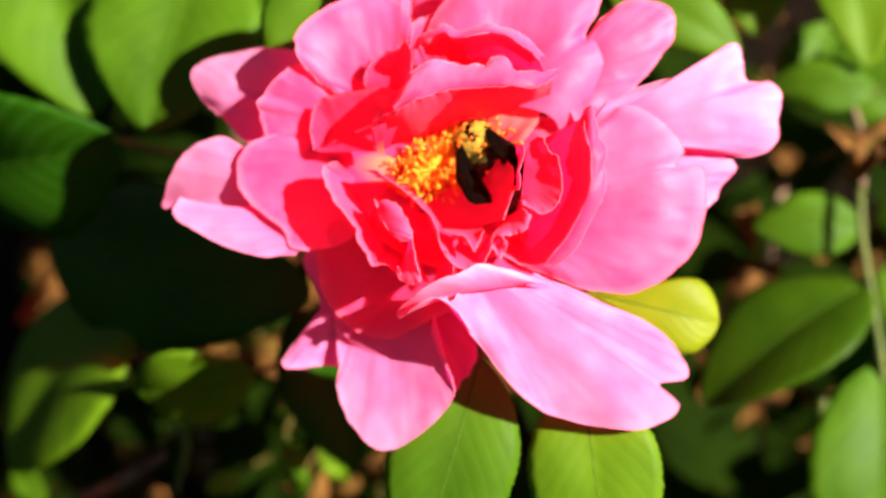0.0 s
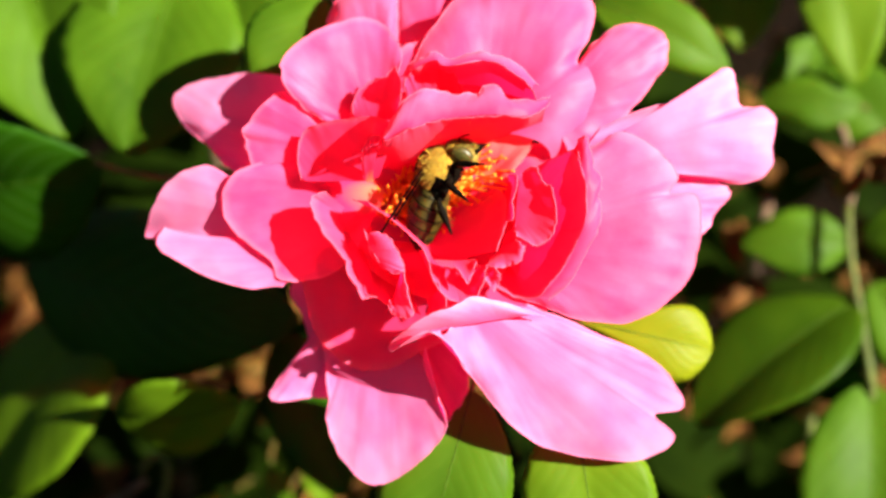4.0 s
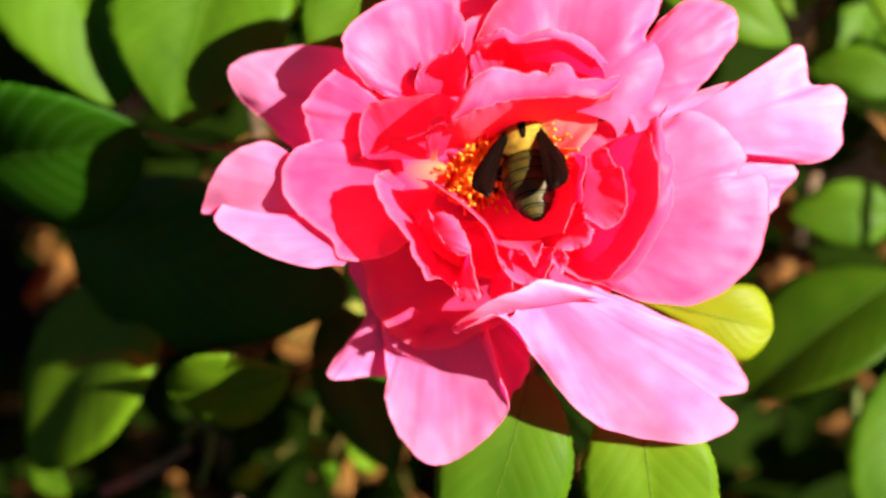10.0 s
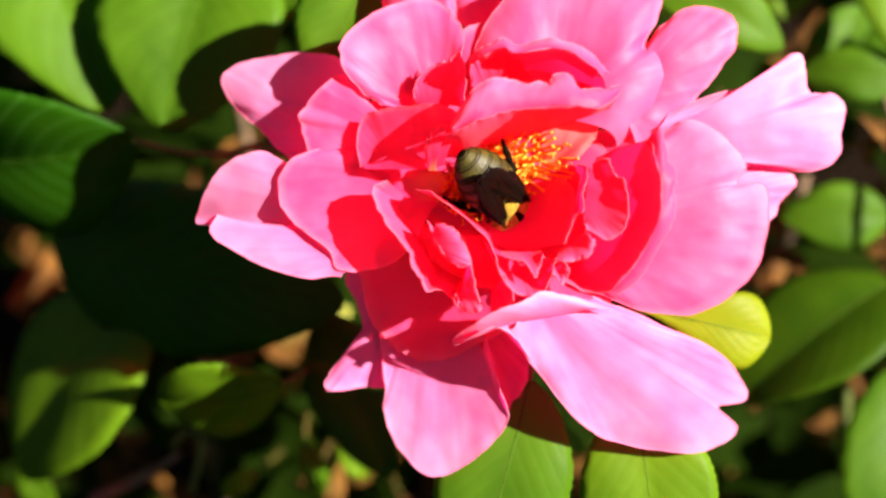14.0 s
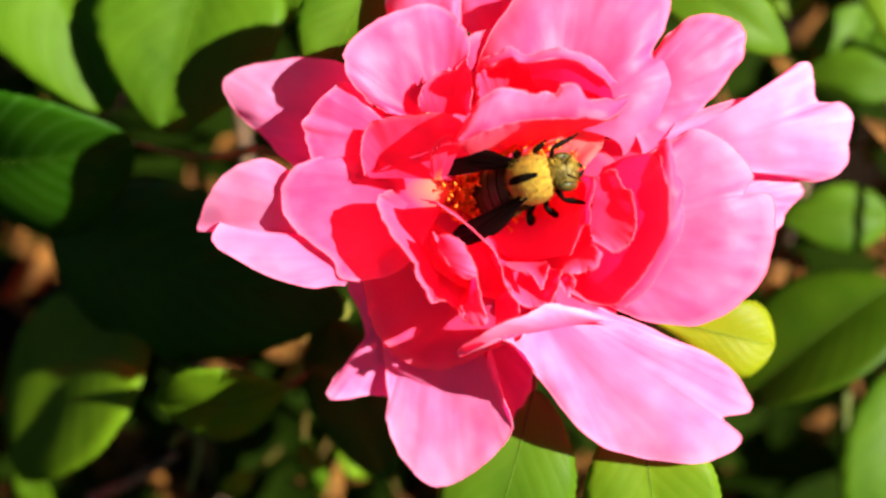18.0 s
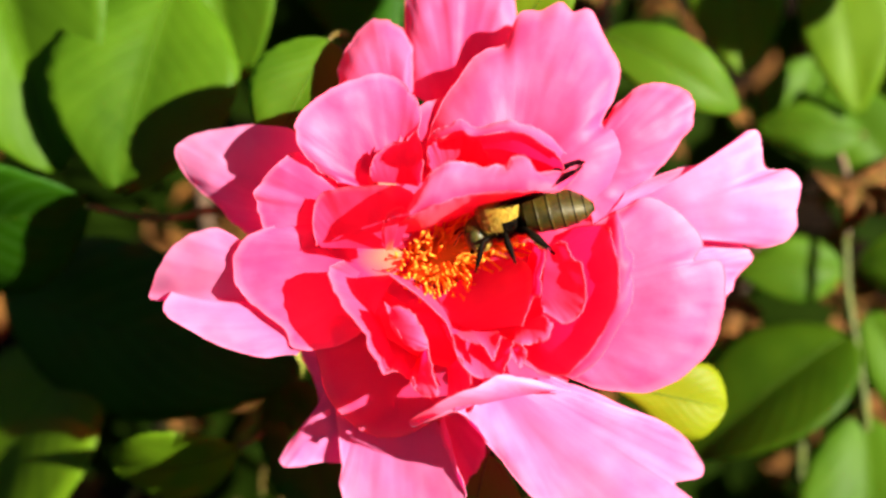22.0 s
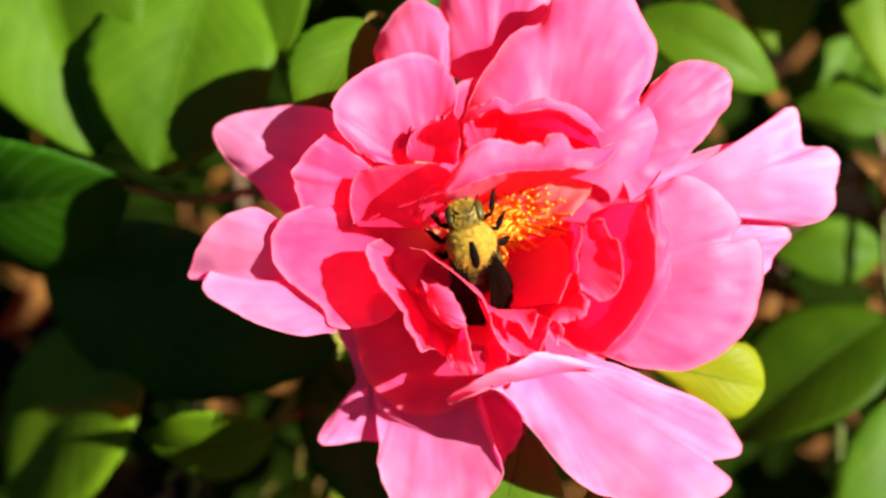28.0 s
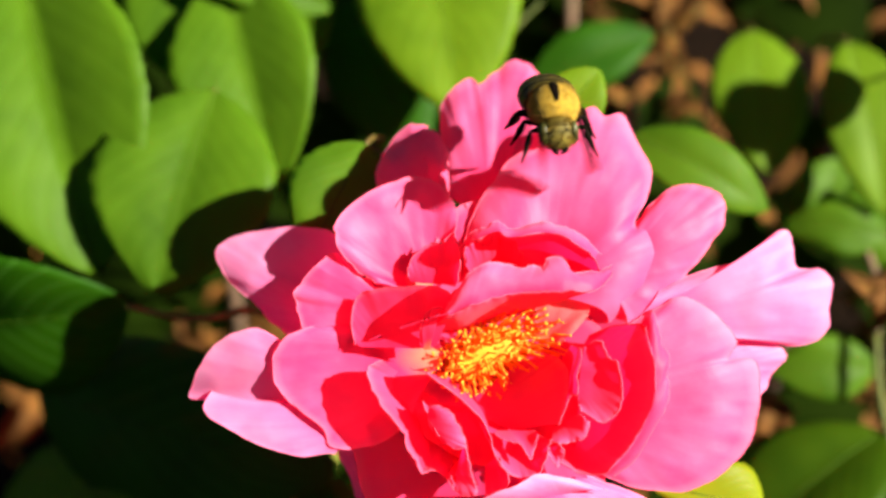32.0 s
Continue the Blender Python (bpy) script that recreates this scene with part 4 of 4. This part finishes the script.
twig([(-43.0, -28.9, -149), (-47.3, -25.5, -149), (-49.0, -22.1, -149)], 1.6, 1.0, PALE_TWIG, 'side shoot of the forked twig')


def canes():
    """Old canes that carry the leaves, rising from the ground behind them."""
    rng = random.Random(9)
    for x, y, z in ((-62, 60, -104), (-22, 96, -118), (52, 84, -122), (92, 22, -112), (-74, -24, -124), (34, 118, -112)):
        down = (y + z + 424) / 2
        line = [(x + rng.uniform(-6, 6) * k, y - down * k / 3, z - down * k / 3 - (2 if k == 3 else 0)) for k in range(4)]
        twig(line, 1.6, 3.0, BARK, "old brown rose cane rising from the soil", "cane")


canes()

# ---------------------------------------------------------------- the bee
bee = tagged(new("carpenter_bee"), "large carpenter bee with yellow furry thorax and dark banded abdomen", "bee")


def bee_parts():
    """Head along +x, back along +z, millimetres."""
    rng = random.Random(8)
    bm = bmesh.new()
    ball(bm, (0, 0, 0), mm((4.7, 4.5, 4.1)), None, (24, 16))
    for face in bm.faces:
        c = face.calc_center_median() * 1000
        face.material_index = 1 if c.z < 0.2 and not (c.x > 0.3 and c.z > -1.6 and abs(c.y) > 2) else 0
    thorax = part("thorax", bm, DOWN, bee)
    thorax.data.materials.append(BLACK)
    bm = bmesh.new()
    for k in range(1500):
        d = Vector((rng.gauss(0, 1), rng.gauss(0, 1), rng.gauss(0, 1))).normalized()
        if d.z > 0.5 and abs(d.y) < 0.2 and -0.55 < d.x < 0.8:
            continue
        root = Vector((d.x * 4.6, d.y * 4.4, d.z * 4.0))
        top = root + (d + Vector((-0.5, 0, 0)) + Vector((rng.uniform(-0.3, 0.3), rng.uniform(-0.3, 0.3), rng.uniform(-0.3, 0.3)))).normalized() * rng.uniform(0.5, 1.1)
        side = d.orthogonal().normalized() * 0.07
        hair = bm.faces.new([bm.verts.new(mm(p)) for p in (root - side, root + side, top)])
        hair.material_index = 1 if d.z < 0.05 and not (d.x > 0.05 and d.z > -0.4) else 0
    fur = part("fur", bm, DOWN, thorax)
    fur.data.materials.append(BLACK)
    bm = bmesh.new()
    for i in range(9):
        x = -2.4 + 6.0 * i / 8
        wide = 0.75 * math.sin(math.pi * (i + 0.6) / 9.2) ** 0.5
        row = [mm((x, wide * q, 4.1 * math.sqrt(1 - (x / 4.7) ** 2 - (wide * q / 4.5) ** 2) + 0.35 - 0.25 * abs(q))) for q in (-1, -0.5, 0, 0.5, 1)]
        verts = [bm.verts.new(p) for p in row]
        if i:
            for j in range(4):
                bm.faces.new((last[j], last[j + 1], verts[j + 1], verts[j]))
        last = verts
    part("bare_patch", bm, BLACK, thorax, "shiny black mark on the back")
    bm = bmesh.new()
    ball(bm, mm((5.9, 0, -0.8)), mm((2.4, 3.2, 3.1)), None, (18, 12))
    head = part("head", bm, OLIVE, bee)
    for s in (-1, 1):
        bm = bmesh.new()
        ball(bm, mm((6.4, 2.5 * s, -0.6)), mm((1.55, 1.0, 2.2)), None, (14, 10))
        part("eye", bm, EYE, head, "greenish compound eye")
        bm = bmesh.new()
        tube(bm, [mm(p) for p in ((7.3, 0.8 * s, 0.3), (8.6, 1.3 * s, 1.1), (9.6, 2.1 * s, 0.6), (10.6, 3.0 * s, -0.3))], taper(0.00016, 0.00012, 4), 5)
        part("antenna", bm, BLACK, head)
        bm = bmesh.new()
        tube(bm, [mm(p) for p in ((6.9, 1.1 * s, -2.4), (8.0, 0.9 * s, -3.1), (8.4, 0.2 * s, -3.5))], (0.0006, 0.0005, 0.0002), 6)
        part("jaw", bm, BLACK, head)
    bm = bmesh.new()
    for k in range(900):
        d = Vector((rng.uniform(0.0, 1), rng.uniform(-0.6, 0.6), rng.uniform(-0.4, 1))).normalized()
        root = Vector((5.9 + d.x * 2.4, d.y * 3.2, -0.8 + d.z * 3.1))
        side = d.orthogonal().normalized() * 0.06
        bm.faces.new([bm.verts.new(mm(p)) for p in (root - side, root + side, root + d * rng.uniform(0.4, 0.8))])
    part("face_hair", bm, DOWN, head)
    head.location = mm((-1.2, 0, -1.9))
    # six overlapping rings of the abdomen
    shape = ((-3.2, 3.2), (-4.3, 4.4), (-6.4, 5.0), (-8.7, 5.0), (-10.9, 4.6), (-13.0, 3.8), (-14.8, 2.5), (-16.1, 0.9))
    for k in range(7):
        (x0, r0), (x1, r1) = shape[k], shape[k + 1]
        bm = bmesh.new()
        rings = []
        for u in (0.0, 0.3, 0.6, 0.78, 0.9, 1.05):
            x, r = x0 + (x1 - x0) * u, r0 + (r1 - r0) * u + 0.16 * u
            rings.append([bm.verts.new(mm((x, r * math.cos(a), 0.72 * r * math.sin(a) - 0.9 - 0.012 * (x + 3) ** 2 * 0.9))) for a in (2 * math.pi * j / 22 for j in range(22))])
        for n, (a, b) in enumerate(zip(rings, rings[1:])):
            for j in range(22):
                f = bm.faces.new((a[j], a[(j + 1) % 22], b[(j + 1) % 22], b[j]))
                f.material_index = 0 if n == 3 else 1
        bm.faces.new(rings[-1])
        ring = part("abdomen_ring", bm, BLACK, bee)
        ring.data.materials.append(SHELL)
    # wings, lying back over the abdomen
    for s in (-1, 1):
        for name, root, long, wide in (("forewing", (0.2, 2.5 * s, 2.8), 17.0, 5.6), ("hindwing", (-0.9, 2.7 * s, 2.3), 11.0, 4.2)):
            bm = bmesh.new()
            rows = []
            for i in range(15):
                t = i / 14
                w = wide * (0.20 + 0.9 * t) * math.sqrt(max(0.0, 1 - t ** 5)) + 0.03
                lead = 0.35 * math.sin(math.pi * t)
                rows.append([mm((-long * t, s * (lead + w * (q - 0.15)), 0.25 * math.sin(q * 9 + t * 4) * t)) for q in (0, 0.2, 0.4, 0.6, 0.8, 1)])
            grid(bm, rows, lambda i, j: (j / 5, i / 14))
            wing = thick(part(name, bm, WING, bee), 0.00006)
            wing.location = mm(root)
            bm = bmesh.new()
            for q0, q1 in ((0.0, 0.0), (0.1, 0.45), (0.25, 0.8)):
                line = []
                for i in range(10):
                    t = i / 10
                    w = wide * (0.20 + 0.9 * t) * math.sqrt(max(0.0, 1 - t ** 5)) + 0.03
                    q = q0 + (q1 - q0) * t
                    line.append(mm((-long * t, s * (0.35 * math.sin(math.pi * t) + w * (q - 0.15)), 0.25 * math.sin(q * 9 + t * 4) * t + 0.05)))
                tube(bm, line, taper(0.00013, 0.00005, 10), 5)
            part("wing_vein", bm, BLACK, wing)
            WINGS.append((wing, s, name, root))
    # legs
    for s in (-1, 1):
        for x, out, back, fat in ((2.6, 3.2, 2.8, 0.55), (0.2, 3.9, -0.6, 0.65), (-2.2, 4.0, -3.8, 0.85)):
            hip = Vector((x, 2.2 * s, -2.6))
            knee = hip + Vector((back * 0.5, out * 0.75 * s, 0.3))
            ankle = knee + Vector((back * 0.6, out * 0.35 * s, -2.9))
            toe = ankle + Vector((back * 0.35, out * 0.25 * s, -1.6))
            bm = bmesh.new()
            tube(bm, [mm(p) for p in (hip, hip.lerp(knee, 0.5), knee, knee.lerp(ankle, 0.5), ankle, ankle.lerp(toe, 0.5), toe)], [r * fat * 0.001 for r in (0.8, 0.95, 0.65, 1.0, 0.7, 0.4, 0.25)], 8)
            leg = part("leg", bm, BLACK, bee)
            bm = bmesh.new()
            for k in range(70):
                p = knee.lerp(ankle, rng.random())
                d = Vector((rng.gauss(0, 1), rng.gauss(0, 1), rng.gauss(0, 1))).normalized()
                side = d.orthogonal().normalized() * 0.05
                p = p + d * 0.6 * fat
                bm.faces.new([bm.verts.new(mm(q)) for q in (p - side, p + side, p + d * 0.8 + Vector((0, 0, -0.3)))])
            part("leg_hair", bm, OLIVE if x < 0 else BLACK, leg)


WINGS = []
bee_parts()


def motions():
    walk(bee, [(t, pose(*p)) for t, *p in (
        (0, 0.0124, 0.0194, 0.3052, -20.5, -18.3, 117.3),
        (0.5, 0.0125, 0.0182, 0.3055, -7.6, -22.4, 100.0),
        (1, 0.0118, 0.0163, 0.3078, -6.9, -22.9, 86.0),
        (1.5, 0.0103, 0.0137, 0.3095, -43.3, -60.3, 36.2),
        (2, 0.0117, 0.0138, 0.3095, -47.1, -62.4, 42.3),
        (2.5, 0.0118, 0.0137, 0.3095, -45.1, -61.4, 39.2),
        (3, 0.0106, 0.0138, 0.3096, -45.1, -61.4, 39.2),
        (3.5, 0.0087, 0.0134, 0.3092, -43.3, -60.3, 36.2),
        (4, 0.0080, 0.0137, 0.3094, -41.7, -59.1, 33.4),
        (4.5, 0.0085, 0.0134, 0.3092, -45.1, -61.4, 39.2),
        (6.5, 0.0099, 0.0127, 0.3085, -45.1, -61.4, 39.2),
        (7, 0.0092, 0.0126, 0.3084, -47.1, -62.4, 42.3),
        (7.5, 0.0091, 0.0129, 0.3087, -49.2, -63.5, 45.6),
        (8, 0.0075, 0.0136, 0.3094, -49.2, -63.5, 45.6),
        (8.5, 0.0082, 0.0135, 0.3093, -47.1, -62.4, 42.3),
        (9, 0.0083, 0.0135, 0.3092, -45.1, -61.4, 39.2),
        (9.5, 0.0106, 0.0170, 0.3071, -22.2, -33.8, 80.4),
        (10, 0.0116, 0.0177, 0.3078, -6.7, -9.8, 97.5),
        (10.5, 0.0134, 0.0162, 0.3063, 7.9, -8.7, 82.9),
        (11, 0.0124, 0.0176, 0.3077, 17.3, -5.7, 73.8),
        (11.5, 0.0127, 0.0174, 0.3075, 22.1, -1.7, 66.5),
        (12, 0.0155, 0.0150, 0.3065, 46.2, 14.8, 47.6),
        (12.5, 0.0141, 0.0140, 0.3027, 44.7, 21.5, 40.7),
        (13, 0.0110, 0.0130, 0.3017, 58.4, 34.0, 36.7),
        (13.5, 0.0125, 0.0125, 0.3012, 69.2, 47.0, 28.1),
        (14, 0.0095, 0.0109, 0.2996, 79.6, 59.9, 22.4),
        (14.5, 0.0068, 0.0108, 0.2995, 79.7, 64.7, 17.0),
        (15, 0.0066, 0.0093, 0.3008, 10.9, 38.9, -74.6),
        (15.5, 0.0055, 0.0095, 0.3011, 1.8, 40.0, -87.4),
        (16.5, 0.0075, 0.0079, 0.3079, 37.4, 17.7, -31.7),
        (17.5, 0.0090, 0.0107, 0.3107, 45.9, -14.1, -0.1),
        (18, 0.0119, 0.0084, 0.3112, 51.0, -39.4, -23.7),
        (18.2, 0.0210, 0.0011, 0.3124, 48.2, -20.9, -7.8),
        (18.3, 0.0273, -0.0005, 0.3122, 45.2, -22.6, 8.6),
        (18.4, 0.0328, 0.0019, 0.3147, 20.5, -46.3, 60.4),
        (18.5, 0.0507, 0.0062, 0.3147, -8.7, -49.4, 102.3),
        (18.6, 0.0716, 0.0118, 0.3118, -10.8, -49.1, 105.3),
        (18.7, 0.0946, 0.0186, 0.3073, -20.5, -46.3, 119.6),
        (18.8, 0.1006, 0.0198, 0.3056, -42.3, -24.4, 161.4),
        (18.9, 0.0952, 0.0206, 0.3036, -45.2, -7.1, -180.0),
        (19, 0.0817, 0.0206, 0.3036, -44.7, -5.6, 174.3),
        (19.2, 0.0620, 0.0112, 0.3084, -41.4, -19.4, 159.4),
        (19.3, 0.0578, 0.0037, 0.3094, -40.3, -22.0, 156.2),
        (19.4, 0.0524, 0.0016, 0.3115, -32.4, -39.2, 139.0),
        (19.6, 0.0567, 0.0222, 0.3278, -37.6, -33.4, 149.2),
        (19.8, 0.0503, 0.0256, 0.3298, -42.4, -16.7, 162.5),
        (19.9, 0.0502, 0.0245, 0.3287, -44.7, -5.6, 174.3),
        (20, 0.0448, 0.0205, 0.3262, -28.2, -25.8, 151.1),
        (20.2, 0.0455, 0.0183, 0.3254, -24.7, -23.3, 154.5),
        (20.4, 0.0329, 0.0104, 0.3260, -14.6, -7.1, 172.9),
        (20.6, 0.0313, 0.0070, 0.3240, 27.3, -4.9, 169.7),
        (20.8, 0.0279, 0.0069, 0.3239, 23.2, 5.7, 179.6),
        (21, 0.0255, 0.0095, 0.3250, 28.7, 4.5, 173.8),
        (21.5, 0.0171, 0.0106, 0.3205, 24.1, 9.7, 179.8),
        (22, 0.0152, 0.0149, 0.3135, 25.0, 16.8, -176.1),
        (22.5, 0.0140, 0.0148, 0.3134, 25.5, 19.0, -176.0),
        (23, 0.0138, 0.0142, 0.3128, 25.6, 20.9, -175.7),
        (23.5, 0.0157, 0.0142, 0.3128, 26.1, 25.2, -171.0),
        (24, 0.0166, 0.0132, 0.3117, 27.4, 29.0, -165.5),
        (24.5, 0.0146, 0.0148, 0.3134, -18.1, 6.3, 177.4),
        (25, 0.0121, 0.0148, 0.3134, -17.0, -4.2, 172.3),
        (25.5, 0.0104, 0.0141, 0.3127, -17.8, -6.2, 177.6),
        (26.5, 0.0057, 0.0123, 0.3109, -42.8, -15.4, 164.1),
        (27.5, 0.0019, 0.0099, 0.3099, -41.2, -27.1, 158.1),
        (28, 0.0033, 0.0072, 0.3086, -94.6, -81.2, -165.5),
        (28.2, 0.0035, 0.0060, 0.3074, -96.6, -83.4, -165.7),
        (28.4, 0.0059, 0.0051, 0.3065, -79.2, -77.1, -178.1),
        (28.6, 0.0050, 0.0055, 0.3097, -77.3, -84.2, 172.9),
        (28.8, 0.0014, 0.0027, 0.3140, 16.1, -63.7, 68.4),
        (28.9, -0.0003, 0.0050, 0.3262, 7.0, -52.6, 80.2),
        (29, -0.0048, 0.0151, 0.3434, 10.8, -49.1, 74.7),
        (29.1, -0.0062, 0.0268, 0.3608, 20.5, -46.3, 60.4),
        (29.3, 0.0157, 0.0496, 0.3750, 44.2, -17.6, 10.8),
        (29.5, 0.0531, 0.0647, 0.3704, 36.1, 23.0, -34.0),
        (29.7, 0.0625, 0.0622, 0.3452, 8.5, 34.3, -78.1),
        (29.8, 0.0604, 0.0560, 0.3277, -8.1, 29.3, -101.1),
        (29.9, 0.0590, 0.0596, 0.3313, -12.0, 28.5, -106.5),
        (30, 0.0571, 0.0640, 0.3357, -15.8, 27.3, -111.8),
        (30.2, 0.0302, 0.0622, 0.3481, -28.9, 19.9, -131.3),
        (30.4, 0.0088, 0.0416, 0.3557, -14.4, -13.4, -101.0),
        (30.6, -0.0051, 0.0315, 0.3570, 1.4, 1.0, -88.6),
        (30.8, -0.0051, 0.0250, 0.3532, 4.2, 0.8, -85.7),
        (31, -0.0020, 0.0218, 0.3501, 11.2, -0.1, -78.6),
        (31.2, -0.0022, 0.0197, 0.3395, 7.1, -5.4, -83.6),
        (31.4, -0.0028, 0.0252, 0.3337, 2.8, -5.1, -87.4),
        (31.5, -0.0017, 0.0250, 0.3335, 1.4, -5.0, -88.7),
        (31.6, -0.0044, 0.0256, 0.3341, 2.8, -5.1, -87.4),
        (31.8, 0.0001, 0.0236, 0.3434, 3.4, -9.3, -78.5),
        (32, 0.0174, 0.0305, 0.3475, 1.7, -10.1, -85.3),
    )])
    # wings: folded on the flower, beating in flight, half raised after landing
    rest, beat, raised = -11, 72, 36
    for wing, s, name, root in WINGS:
        extra = 0 if name == "forewing" else 6
        rows = []

        def wing_at(t, spread, up, twist=0):
            turn = Euler((radians(twist * s), radians(up), radians(-s * (spread + extra)))).to_matrix().to_4x4()
            rows.append((t, Matrix.Translation(mm(root)) @ turn))

        def flight(start, end):
            for k in range(int(round((end - start) * 30))):
                wing_at(start + k / 30, beat, 8 if round((start * 30) + k) % 2 else -74)

        wing_at(0, rest + 12, 8)
        wing_at(1, rest + 18, 8)
        wing_at(2.5, rest + 38, 10)
        wing_at(4.5, rest + 34, 8)
        wing_at(6.5, rest + 12, 8)
        wing_at(9, rest + 14, 8)
        wing_at(10, rest + (30 if s > 0 else 12), 8)
        wing_at(11, rest + 15, 6)
        wing_at(12.5, rest + 1, 5)
        wing_at(15.5, rest - 4, 5)
        wing_at(17.5, rest + 8, 8)
        wing_at(18.1, rest + 30, 8)
        flight(18.2, 20.4)
        near = s > 0
        wing_at(20.6, 40 if near else 20, 46 if near else 28)
        wing_at(21.4, 38 if near else 18, 42 if near else 26)
        wing_at(22, 10 if near else rest + 6, 13 if near else 8)
        wing_at(23.4, 10 if near else rest + 6, 13 if near else 8)
        wing_at(24, rest + 10, 10)
        wing_at(25, rest - 1, 4)
        wing_at(25.5, rest + 4, 8)
        wing_at(28.5, rest + 6, 8)
        flight(28.7, 31.2)
        wing_at(31.3, raised, 30)
        wing_at(31.6, raised + 4, 32)
        flight(31.7, 32)
        wing_at(32, beat, -74)
        walk(wing, rows)


motions()
